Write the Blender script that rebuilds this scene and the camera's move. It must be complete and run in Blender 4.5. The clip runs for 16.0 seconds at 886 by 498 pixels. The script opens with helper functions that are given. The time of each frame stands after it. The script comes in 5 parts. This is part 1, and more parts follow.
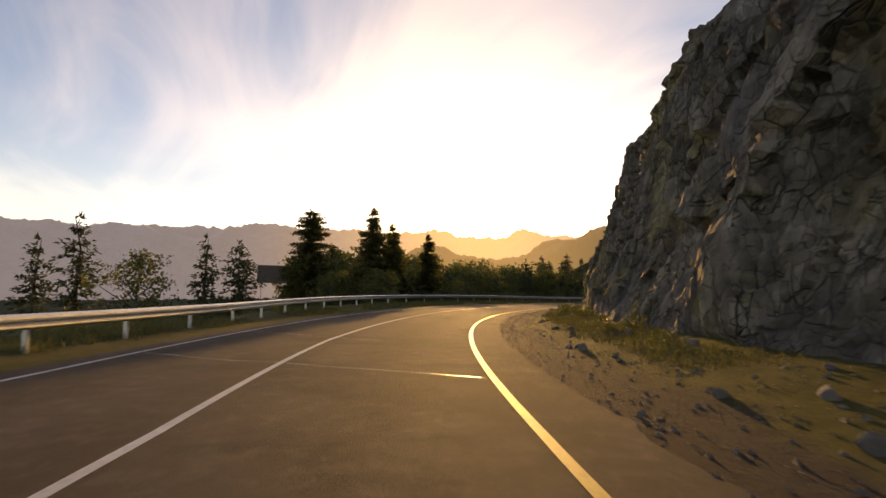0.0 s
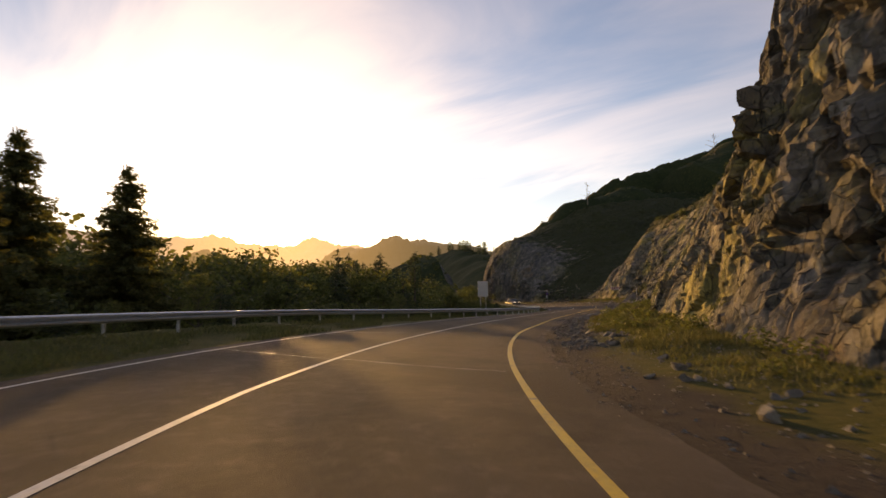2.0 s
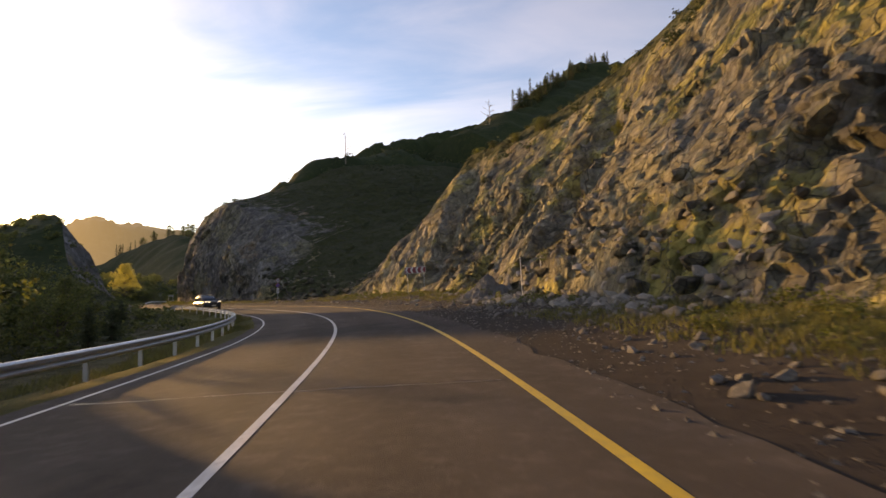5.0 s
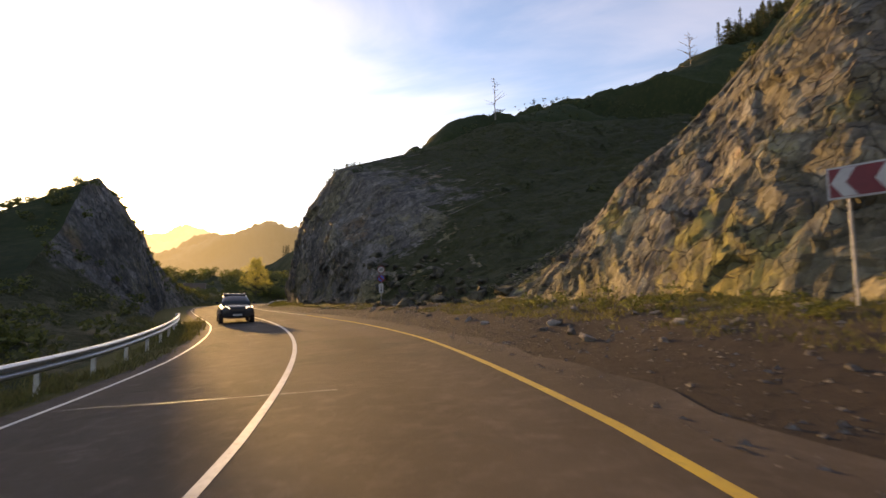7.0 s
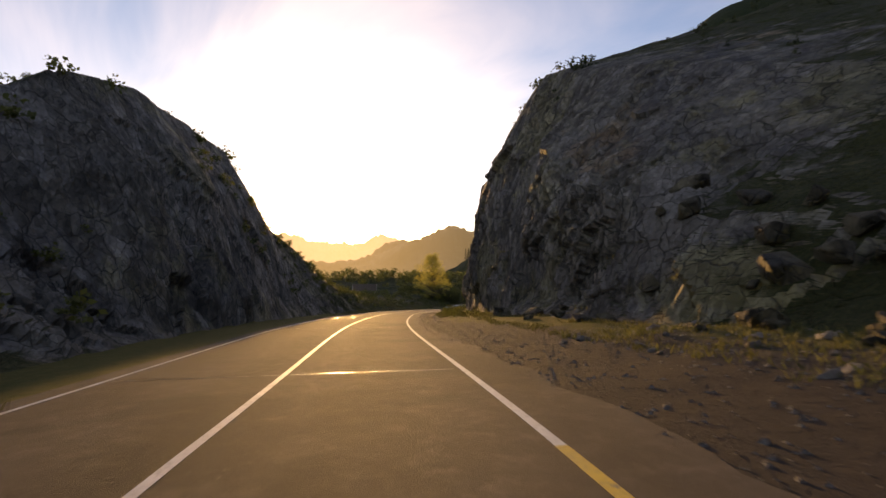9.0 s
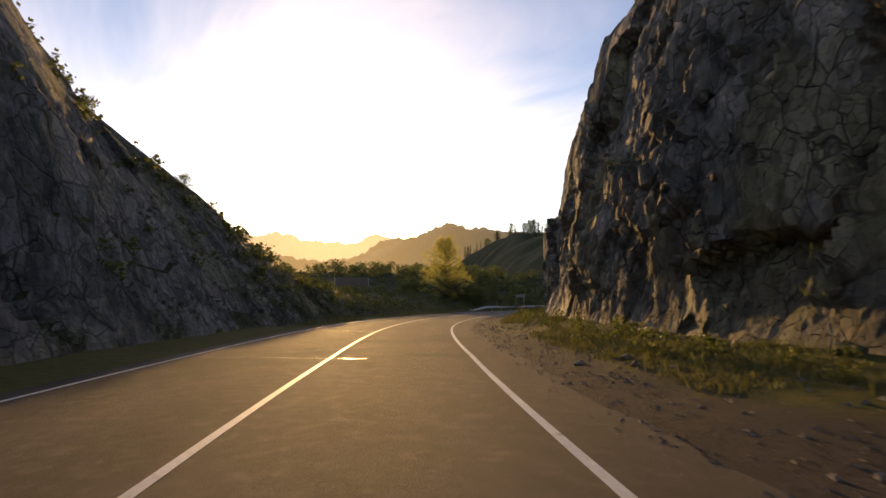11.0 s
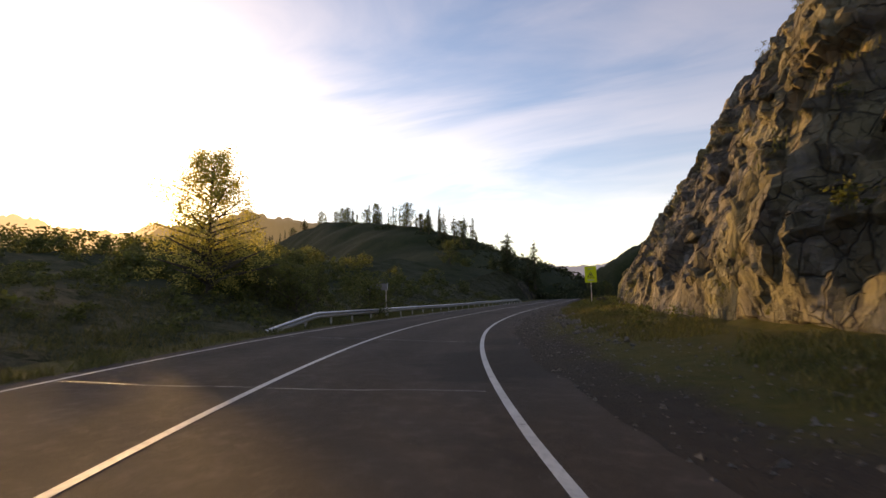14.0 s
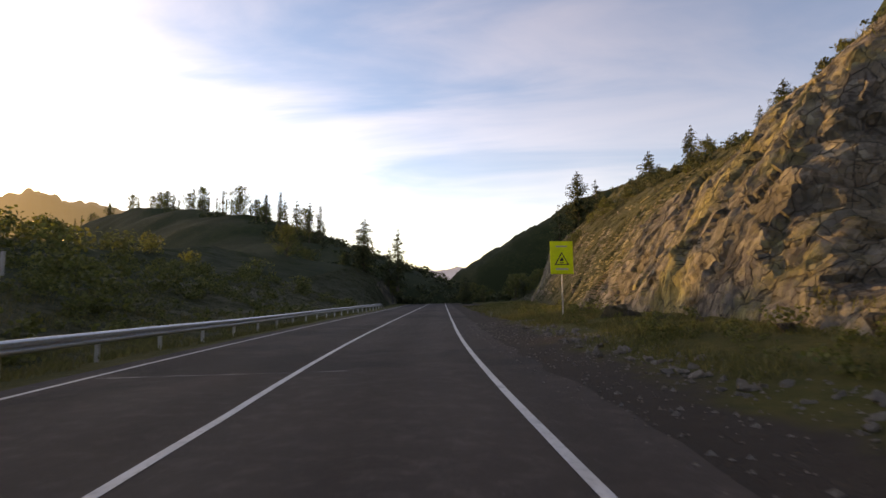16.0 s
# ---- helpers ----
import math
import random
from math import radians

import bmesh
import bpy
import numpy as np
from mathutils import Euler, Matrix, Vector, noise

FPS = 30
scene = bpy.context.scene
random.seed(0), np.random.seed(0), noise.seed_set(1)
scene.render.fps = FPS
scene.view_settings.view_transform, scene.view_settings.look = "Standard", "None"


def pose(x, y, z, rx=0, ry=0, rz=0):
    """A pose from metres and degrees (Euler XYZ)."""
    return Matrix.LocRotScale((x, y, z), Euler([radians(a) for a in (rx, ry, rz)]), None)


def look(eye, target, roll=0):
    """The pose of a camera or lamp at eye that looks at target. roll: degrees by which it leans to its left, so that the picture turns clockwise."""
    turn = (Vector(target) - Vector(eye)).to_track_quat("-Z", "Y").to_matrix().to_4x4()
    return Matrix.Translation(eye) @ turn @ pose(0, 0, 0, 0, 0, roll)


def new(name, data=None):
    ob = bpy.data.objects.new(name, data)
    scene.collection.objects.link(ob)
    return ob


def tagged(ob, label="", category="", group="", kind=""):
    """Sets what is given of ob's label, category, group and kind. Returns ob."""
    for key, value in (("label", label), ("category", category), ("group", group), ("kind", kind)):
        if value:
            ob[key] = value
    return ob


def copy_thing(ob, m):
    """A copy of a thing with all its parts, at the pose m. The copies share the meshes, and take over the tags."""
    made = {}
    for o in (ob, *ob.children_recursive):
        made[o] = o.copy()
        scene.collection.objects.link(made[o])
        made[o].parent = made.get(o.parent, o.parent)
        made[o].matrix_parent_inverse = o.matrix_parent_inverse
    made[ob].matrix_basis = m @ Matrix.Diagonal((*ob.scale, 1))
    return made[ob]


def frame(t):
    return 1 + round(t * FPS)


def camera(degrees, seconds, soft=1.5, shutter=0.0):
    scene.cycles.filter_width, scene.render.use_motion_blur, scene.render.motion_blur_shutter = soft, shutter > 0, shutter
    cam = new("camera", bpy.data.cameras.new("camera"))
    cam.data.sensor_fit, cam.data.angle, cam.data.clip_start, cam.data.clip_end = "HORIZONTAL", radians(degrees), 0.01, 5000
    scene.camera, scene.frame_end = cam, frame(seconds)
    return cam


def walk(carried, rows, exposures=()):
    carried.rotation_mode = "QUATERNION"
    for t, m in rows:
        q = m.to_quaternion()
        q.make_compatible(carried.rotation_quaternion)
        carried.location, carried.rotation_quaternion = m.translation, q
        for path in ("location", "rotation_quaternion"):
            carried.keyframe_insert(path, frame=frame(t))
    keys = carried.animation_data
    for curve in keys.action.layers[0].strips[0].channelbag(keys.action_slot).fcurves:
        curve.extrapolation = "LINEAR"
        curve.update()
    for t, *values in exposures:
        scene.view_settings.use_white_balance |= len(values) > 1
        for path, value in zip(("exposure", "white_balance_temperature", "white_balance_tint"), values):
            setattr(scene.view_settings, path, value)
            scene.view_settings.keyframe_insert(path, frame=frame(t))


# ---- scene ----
# ---------------------------------------------------------------- camera
cam = camera(82.1, 16.0, soft=1.5, shutter=0.12)
EYE = 1.36
WALK = [
    (0.0, 0.00, 0.00, 64.33, 4.99, 0.09), (0.5, -8.67, 3.57, 60.00, 4.88, 1.86), (1.0, -16.97, 7.87, 54.23, 5.17, 0.93),
    (1.5, -24.78, 12.95, 48.64, 5.48, 1.24), (2.0, -31.95, 18.90, 40.98, 5.88, 1.14), (2.5, -38.20, 25.79, 32.60, 5.69, 0.73),
    (3.0, -43.44, 33.50, 25.13, 5.18, 0.85), (3.5, -47.74, 41.77, 19.27, 4.57, 1.36), (4.0, -51.30, 50.36, 15.27, 4.57, 1.54),
    (4.5, -54.40, 59.10, 13.20, 4.56, 1.71), (5.0, -57.31, 67.87, 13.02, 4.56, 1.89), (5.5, -60.33, 76.56, 14.71, 4.56, 2.07),
    (6.0, -63.71, 85.05, 18.24, 4.55, 2.24), (6.5, -67.71, 93.17, 23.53, 5.12, 2.07), (7.0, -72.43, 100.75, 29.46, 5.17, 0.87),
    (7.5, -77.80, 107.71, 35.02, 5.06, 0.25), (8.0, -83.72, 114.02, 40.46, 4.99, 0.47), (8.5, -90.10, 119.68, 45.46, 5.32, 0.53),
    (9.0, -96.82, 124.73, 49.57, 5.91, 0.74), (9.5, -103.74, 129.38, 51.49, 5.92, 0.70), (10.0, -110.68, 133.86, 51.71, 5.94, 0.67),
    (10.5, -117.54, 138.36, 50.70, 5.96, 0.64), (11.0, -124.24, 143.01, 48.95, 5.97, 0.61), (11.5, -130.73, 147.83, 46.91, 5.99, 0.58),
    (12.0, -137.00, 152.83, 45.03, 5.02, 0.76), (12.5, -142.99, 158.04, 41.89, 4.17, 1.66), (13.0, -148.55, 163.57, 37.45, 5.29, 1.41),
    (13.5, -153.56, 169.45, 32.39, 5.17, 1.28), (14.0, -157.93, 175.64, 27.25, 5.35, 1.21), (14.5, -161.66, 182.06, 22.21, 4.77, 0.82),
    (15.0, -164.76, 188.64, 17.59, 5.08, 1.33), (15.5, -167.31, 195.27, 13.56, 5.29, 1.10), (16.0, -169.36, 201.90, 10.14, 5.47, 0.59)]
EXPOSURES = [(0.0, 0.8, 29000, 28), (2.0, 0.87, 27000, 28), (3.5, 0.95, 22000, 26), (6.0, 1.55, 17500, 24), (7.0, 1.45, 17000, 24), (8.0, 1.05, 17000, 25), (9.0, 0.98, 18500, 27),
             (11.5, 1.02, 15500, 24), (13.0, 1.0, 17000, 26), (14.0, 1.05, 18000, 25), (14.5, 1.08, 13500, 20), (15.0, 1.3, 20000, 25), (16.0, 1.32, 20000, 26)]
walk(cam, [(t, pose(x, y, EYE, 90 + p, r, w)) for t, x, y, w, p, r in WALK], EXPOSURES)

# ---------------------------------------------------------------- sky and sun
SUN_YAW, SUN_UP = radians(60.5), radians(7.6)
SUN_DIR = Vector((-math.sin(SUN_YAW) * math.cos(SUN_UP), math.cos(SUN_YAW) * math.cos(SUN_UP), math.sin(SUN_UP)))


def node(tree, kind, inputs=None, **values):
    n = tree.nodes.new(kind)
    for key, value in values.items():
        setattr(n, key, value)
    for key, value in (inputs or {}).items():
        if isinstance(value, bpy.types.NodeSocket):
            tree.links.new(value, n.inputs[key])
        else:
            n.inputs[key].default_value = value
    return n


def calc(tree, op, a, b=0.0, c=0.0, clamp=False):
    return node(tree, "ShaderNodeMath", {0: a, 1: b, 2: c}, operation=op, use_clamp=clamp).outputs[0]


def blend(tree, fac, a, b, mode="MIX"):
    n = node(tree, "ShaderNodeMix", {0: fac}, data_type="RGBA", blend_type=mode)
    for socket, value in ((n.inputs[6], a), (n.inputs[7], b)):
        if isinstance(value, bpy.types.NodeSocket):
            tree.links.new(value, socket)
        else:
            socket.default_value = (*value, 1.0)
    return n.outputs[2]


def ramp(tree, fac, low, high):
    return node(tree, "ShaderNodeMapRange", {0: fac, 1: low, 2: high}, interpolation_type="SMOOTHSTEP").outputs[0]


def make_world():
    world = bpy.data.worlds.new("evening_sky")
    scene.world = world
    world.use_nodes = True
    t = world.node_tree
    t.nodes.clear()
    way = node(t, "ShaderNodeTexCoord").outputs["Generated"]
    sky = node(t, "ShaderNodeTexSky", sky_type="NISHITA", sun_disc=False, sun_elevation=SUN_UP,
               sun_rotation=-SUN_YAW, air_density=1.0, dust_density=0.7, ozone_density=1.5, altitude=900)
    # cirrus on a plane high above, drawn out in streaks
    xyz = node(t, "ShaderNodeSeparateXYZ", {0: way})
    up = calc(t, "ADD", calc(t, "MAXIMUM", xyz.outputs[2], 0.0), 0.14)
    flat = node(t, "ShaderNodeCombineXYZ", {0: calc(t, "DIVIDE", xyz.outputs[0], up), 1: calc(t, "DIVIDE", xyz.outputs[1], up)}).outputs[0]
    turned = node(t, "ShaderNodeMapping", {0: flat, 2: (0, 0, radians(-30)), 3: (0.5, 1.3, 1)}).outputs[0]
    streak = node(t, "ShaderNodeTexNoise", {"Vector": turned, "Scale": 1.3, "Detail": 7, "Roughness": 0.55, "Distortion": 1.1}).outputs[0]
    broad = node(t, "ShaderNodeTexNoise", {"Vector": flat, "Scale": 0.55, "Detail": 3}).outputs[0]
    cloud = ramp(t, calc(t, "ADD", calc(t, "MULTIPLY", streak, 0.55), calc(t, "MULTIPLY", broad, 0.6)), 0.44, 0.72)
    # the glow of thin cloud round the sun
    near = node(t, "ShaderNodeVectorMath", {0: way, 1: SUN_DIR}, operation="DOT_PRODUCT").outputs["Value"]
    near = calc(t, "MAXIMUM", near, 0.0)
    wide = calc(t, "POWER", near, 18.0)
    cloud = calc(t, "MULTIPLY", cloud, calc(t, "ADD", 0.22, calc(t, "MULTIPLY", calc(t, "POWER", near, 2.0), 0.78)))
    mid = calc(t, "POWER", near, 130.0)
    core = calc(t, "POWER", near, 1500.0)
    base = node(t, "ShaderNodeBackground", {0: blend(t, 1.0, sky.outputs[0], (0.57, 0.97, 1.66), "MULTIPLY"), 1: SKY_STRENGTH}).outputs[0]
    veil = node(t, "ShaderNodeBackground", {0: blend(t, wide, (0.95, 0.92, 0.9), (1.0, 0.88, 0.5)),
                                            1: calc(t, "MULTIPLY", cloud, calc(t, "ADD", CLOUD_LIGHT, calc(t, "MULTIPLY", wide, 0.28)))}).outputs[0]
    glow = node(t, "ShaderNodeBackground", {0: (1.0, 0.77, 0.38, 1), 1: calc(t, "ADD", calc(t, "MULTIPLY", mid, GLOW), calc(t, "ADD", calc(t, "MULTIPLY", core, 14.0), calc(t, "MULTIPLY", wide, 0.12)))}).outputs[0]
    low = calc(t, "POWER", calc(t, "SUBTRACT", 1.0, calc(t, "ABSOLUTE", xyz.outputs[2]), clamp=True), 7.0)
    haze = node(t, "ShaderNodeBackground", {0: (1.0, 0.76, 0.44, 1), 1: calc(t, "MULTIPLY", low, HAZE)}).outputs[0]
    both = node(t, "ShaderNodeAddShader", {0: base, 1: veil}).outputs[0]
    both = node(t, "ShaderNodeAddShader", {0: both, 1: haze}).outputs[0]
    both = node(t, "ShaderNodeAddShader", {0: both, 1: glow}).outputs[0]
    node(t, "ShaderNodeOutputWorld", {0: both})


SKY_STRENGTH, CLOUD_LIGHT, GLOW, HAZE = 0.118, 0.24, 4.0, 0.24
make_world()
sun = new("sun", bpy.data.lights.new("sun", "SUN"))
sun.data.energy, sun.data.angle, sun.data.color = 2.2, radians(0.9), (1.0, 0.79, 0.46)
sun.matrix_basis = look(SUN_DIR * 300, (0, 0, 0))


# ---------------------------------------------------------------- materials
def material(name, colours, scale, rough=0.9, bump=0.3, bump_scale=None, stretch=(1, 1, 1), metal=0.0, spots=None, island=0.0, per_object=0.0,
             see_through=0.0):
    """colours: three of one surface, mixed at two scales. spots: (colour, scale, low, high) laid over."""
    m = bpy.data.materials.new(name)
    m.use_nodes = True
    t = m.node_tree
    bsdf = t.nodes["Principled BSDF"]
    where = node(t, "ShaderNodeTexCoord").outputs["Object"]
    if stretch != (1, 1, 1):
        where = node(t, "ShaderNodeMapping", {0: where, 3: stretch}).outputs[0]
    broad = node(t, "ShaderNodeTexNoise", {"Vector": where, "Scale": scale, "Detail": 4, "Roughness": 0.6}).outputs[0]
    fine = node(t, "ShaderNodeTexNoise", {"Vector": where, "Scale": scale * 9, "Detail": 5, "Roughness": 0.7}).outputs[0]
    col = blend(t, ramp(t, broad, 0.35, 0.65), colours[0], colours[1])
    col = blend(t, ramp(t, fine, 0.45, 0.75), col, colours[2])
    for tint, size, low, high in spots or ():
        patch = node(t, "ShaderNodeTexNoise", {"Vector": where, "Scale": size, "Detail": 6, "Roughness": 0.65}).outputs[0]
        col = blend(t, ramp(t, patch, low, high), col, tint)
    if island or per_object:
        chance = node(t, "ShaderNodeNewGeometry").outputs["Random Per Island"] if island else node(t, "ShaderNodeObjectInfo").outputs["Random"]
        k = calc(t, "ADD", 1.0 - (island or per_object), calc(t, "MULTIPLY", chance, 2 * (island or per_object)))
        col = node(t, "ShaderNodeVectorMath", {0: col, 3: k}, operation="SCALE").outputs[0]
    t.links.new(col, bsdf.inputs["Base Color"])
    bsdf.inputs["Roughness"].default_value = rough
    bsdf.inputs["Metallic"].default_value = metal
    if bump:
        grain = node(t, "ShaderNodeTexNoise", {"Vector": where, "Scale": bump_scale or scale * 12, "Detail": 6, "Roughness": 0.7}).outputs[0]
        b = node(t, "ShaderNodeBump", {"Strength": bump, "Distance": 0.1, "Height": grain})
        t.links.new(b.outputs[0], bsdf.inputs["Normal"])
    if see_through:
        thin = node(t, "ShaderNodeBsdfTranslucent", {0: col}).outputs[0]
        mix = node(t, "ShaderNodeMixShader", {0: see_through, 1: bsdf.outputs[0], 2: thin}).outputs[0]
        t.links.new(mix, t.nodes["Material Output"].inputs[0])
    return m


def rock_material():
    """Broken rock: every block has a tone of its own (tone), grey or tan by the stretch of road, part of the grey being
    painted shade (grey), dark joints (joint), grass where soil lies (soft).
    """
    m = bpy.data.materials.new("cut_rock")
    m.use_nodes = True
    t = m.node_tree
    bsdf = t.nodes["Principled BSDF"]
    where = node(t, "ShaderNodeTexCoord").outputs["Object"]
    marks = {k: node(t, "ShaderNodeAttribute", attribute_name=k).outputs["Fac"] for k in ("tone", "grey", "joint", "soft")}
    dip = node(t, "ShaderNodeMapping", {0: where, 2: (radians(25), radians(-30), radians(20)), 3: (1, 1, 0.4)}).outputs[0]
    n1 = node(t, "ShaderNodeTexNoise", {"Vector": dip, "Scale": 0.22, "Detail": 6, "Roughness": 0.62}).outputs[0]
    n2 = node(t, "ShaderNodeTexNoise", {"Vector": dip, "Scale": 1.9, "Detail": 7, "Roughness": 0.72}).outputs[0]
    n3 = node(t, "ShaderNodeTexNoise", {"Vector": where, "Scale": 11.0, "Detail": 5, "Roughness": 0.75}).outputs[0]
    tan = blend(t, ramp(t, n1, 0.4, 0.6), (0.235, 0.205, 0.13), (0.155, 0.14, 0.124))
    tan = blend(t, calc(t, "MULTIPLY", ramp(t, n2, 0.45, 0.7), 0.8), tan, (0.32, 0.288, 0.195))
    ash = blend(t, ramp(t, n1, 0.4, 0.6), (0.168, 0.158, 0.152), (0.112, 0.107, 0.106))
    ash = blend(t, calc(t, "MULTIPLY", ramp(t, n2, 0.42, 0.68), 0.7), ash, (0.22, 0.21, 0.2))
    col = blend(t, calc(t, "MULTIPLY", marks["grey"], 0.9), tan, ash)
    col = node(t, "ShaderNodeVectorMath", {0: col, 3: calc(t, "ADD", 0.5, calc(t, "MULTIPLY", marks["tone"], 1.0))}, operation="SCALE").outputs[0]
    col = blend(t, calc(t, "MULTIPLY", ramp(t, n3, 0.5, 0.72), 0.5), col, (0.12, 0.108, 0.098))
    lichen = node(t, "ShaderNodeTexNoise", {"Vector": where, "Scale": 0.17, "Detail": 9, "Roughness": 0.72}).outputs[0]
    lichen = calc(t, "ADD", lichen, calc(t, "MULTIPLY", calc(t, "SUBTRACT", marks["tone"], 0.5), 0.07))
    col = blend(t, calc(t, "MULTIPLY", ramp(t, lichen, 0.5, 0.6), calc(t, "SUBTRACT", 0.72, calc(t, "MULTIPLY", marks["grey"], 0.5))), col, (0.31, 0.265, 0.06))
    rust = node(t, "ShaderNodeTexNoise", {"Vector": node(t, "ShaderNodeMapping", {0: where, 1: (31, 7, 3)}).outputs[0], "Scale": 0.13, "Detail": 6, "Roughness": 0.7}).outputs[0]
    col = blend(t, calc(t, "MULTIPLY", ramp(t, rust, 0.6, 0.7), 0.45), col, (0.34, 0.19, 0.09))
    pale = node(t, "ShaderNodeTexNoise", {"Vector": node(t, "ShaderNodeMapping", {0: where, 1: (5, 41, 13)}).outputs[0], "Scale": 0.21, "Detail": 7, "Roughness": 0.7}).outputs[0]
    col = blend(t, calc(t, "MULTIPLY", ramp(t, pale, 0.62, 0.7), 0.55), col, (0.42, 0.38, 0.33))
    # facets: every broken face lies at a slant of its own, with dark cracks between
    bent = node(t, "ShaderNodeTexNoise", {"Vector": where, "Scale": 1.1, "Detail": 4}).outputs["Color"]
    relief, line = 0.0, 1.0
    for size, deep, seed in ((0.62, 1.15, 0.0), (1.6, 1.1, 3.0), (4.4, 0.8, 7.0)):
        lean = node(t, "ShaderNodeMapping", {0: where, 1: (seed, seed * 2, seed * 3), 2: (radians(24 + 9 * seed), radians(-28), radians(20 - 6 * seed)), 3: (1.0, 1.25, 0.6)}).outputs[0]
        lean = node(t, "ShaderNodeVectorMath", {0: lean, 1: node(t, "ShaderNodeVectorMath", {0: bent, 3: 0.45 / size}, operation="SCALE").outputs[0]}, operation="ADD").outputs[0]
        cell = node(t, "ShaderNodeTexVoronoi", {"Vector": lean, "Scale": size, "Randomness": 0.95})
        slant = node(t, "ShaderNodeVectorMath", {0: cell.outputs["Color"], 1: (0.5, 0.5, 0.5)}, operation="SUBTRACT").outputs[0]
        away = node(t, "ShaderNodeVectorMath", {0: lean, 1: cell.outputs["Position"]}, operation="SUBTRACT").outputs[0]
        tilt = node(t, "ShaderNodeVectorMath", {0: slant, 1: away}, operation="DOT_PRODUCT").outputs["Value"]
        relief = calc(t, "ADD", relief, calc(t, "MULTIPLY", tilt, deep))
        shade = node(t, "ShaderNodeSeparateXYZ", {0: cell.outputs["Color"]}).outputs[1]
        col = node(t, "ShaderNodeVectorMath", {0: col, 3: calc(t, "ADD", 0.82, calc(t, "MULTIPLY", shade, 0.36))}, operation="SCALE").outputs[0]
        edge = node(t, "ShaderNodeTexVoronoi", {"Vector": lean, "Scale": size, "Randomness": 0.95}, feature="DISTANCE_TO_EDGE").outputs["Distance"]
        few = node(t, "ShaderNodeTexNoise", {"Vector": where, "Scale": 0.5 * size + 0.2, "Detail": 3}).outputs[0]
        split = calc(t, "SUBTRACT", 1.0, calc(t, "MULTIPLY", calc(t, "SUBTRACT", 1.0, ramp(t, edge, 0.0, 0.03)), ramp(t, few, 0.4, 0.56)))
        line = calc(t, "MULTIPLY", line, split)
    col = blend(t, calc(t, "ADD", 0.15, calc(t, "MULTIPLY", line, 0.85)), (0.06, 0.054, 0.047), col)
    col = blend(t, calc(t, "MULTIPLY", marks["joint"], 0.6), col, (0.075, 0.07, 0.056))
    # grass takes the ledges
    up = node(t, "ShaderNodeSeparateXYZ", {0: node(t, "ShaderNodeNewGeometry").outputs["Normal"]}).outputs[2]
    tuft = node(t, "ShaderNodeTexNoise", {"Vector": where, "Scale": 0.5, "Detail": 6, "Roughness": 0.65}).outputs[0]
    ledge = ramp(t, calc(t, "ADD", calc(t, "ADD", up, calc(t, "MULTIPLY", marks["soft"], 0.8)), calc(t, "MULTIPLY", tuft, 0.6)), 1.2, 1.34)
    col = blend(t, ledge, col, blend(t, ramp(t, n3, 0.4, 0.6), (0.032, 0.04, 0.014), (0.06, 0.06, 0.022)))
    t.links.new(col, bsdf.inputs["Base Color"])
    bsdf.inputs["Roughness"].default_value = 0.88
    height = calc(t, "ADD", relief, calc(t, "ADD", calc(t, "MULTIPLY", n2, 0.12), calc(t, "ADD", calc(t, "MULTIPLY", n3, 0.07), calc(t, "MULTIPLY", line, 0.1))))
    b = node(t, "ShaderNodeBump", {"Strength": 1.0, "Distance": 1.0, "Height": height})
    t.links.new(b.outputs[0], bsdf.inputs["Normal"])
    return m


ROCK = rock_material()

ASPHALT = material("asphalt", [(0.058, 0.047, 0.042), (0.069, 0.056, 0.049), (0.094, 0.078, 0.069)], 0.35, rough=0.9, bump=0.5, bump_scale=45,
                   spots=[((0.041, 0.035, 0.033), 0.12, 0.52, 0.6), ((0.112, 0.098, 0.09), 22, 0.6, 0.7), ((0.062, 0.053, 0.049), 0.9, 0.6, 0.7)])
GRAVEL = material("gravel", [(0.16, 0.13, 0.10), (0.11, 0.09, 0.075), (0.24, 0.21, 0.17)], 0.6, bump=0.9, bump_scale=14)
EARTH = material("dry_grass_ground", [(0.085, 0.085, 0.028), (0.12, 0.10, 0.035), (0.15, 0.12, 0.06)], 0.3, bump=1.0, bump_scale=5,
                 spots=[((0.14, 0.11, 0.075), 0.5, 0.55, 0.66)])
SLOPE = material("grassy_slope", [(0.017, 0.028, 0.011), (0.027, 0.038, 0.015), (0.043, 0.05, 0.02)], 0.12, bump=1.0, bump_scale=1.6,
                 spots=[((0.02, 0.03, 0.012), 0.06, 0.5, 0.6), ((0.055, 0.054, 0.034), 0.25, 0.66, 0.76)])
for _m, _k in ((ROCK, 0.2), (ASPHALT, 0.2), (SLOPE, 0.1), (EARTH, 0.1), (GRAVEL, 0.12)):
    _m.node_tree.nodes["Principled BSDF"].inputs["Specular IOR Level"].default_value = _k
WHITE_PAINT = material("white_road_paint", [(0.58, 0.57, 0.55), (0.48, 0.47, 0.45), (0.32, 0.31, 0.3)], 1.5, rough=0.6, bump=0.2,
                       spots=[((0.22, 0.21, 0.2), 2.5, 0.62, 0.7)])
YELLOW_PAINT = material("yellow_road_paint", [(0.64, 0.40, 0.045), (0.55, 0.34, 0.045), (0.36, 0.24, 0.06)], 1.5, rough=0.6, bump=0.2,
                        spots=[((0.22, 0.17, 0.1), 2.5, 0.62, 0.7)])
TAR = material("tar_seam", [(0.03, 0.03, 0.03), (0.035, 0.033, 0.03), (0.05, 0.05, 0.05)], 2, rough=0.28, bump=0.1)
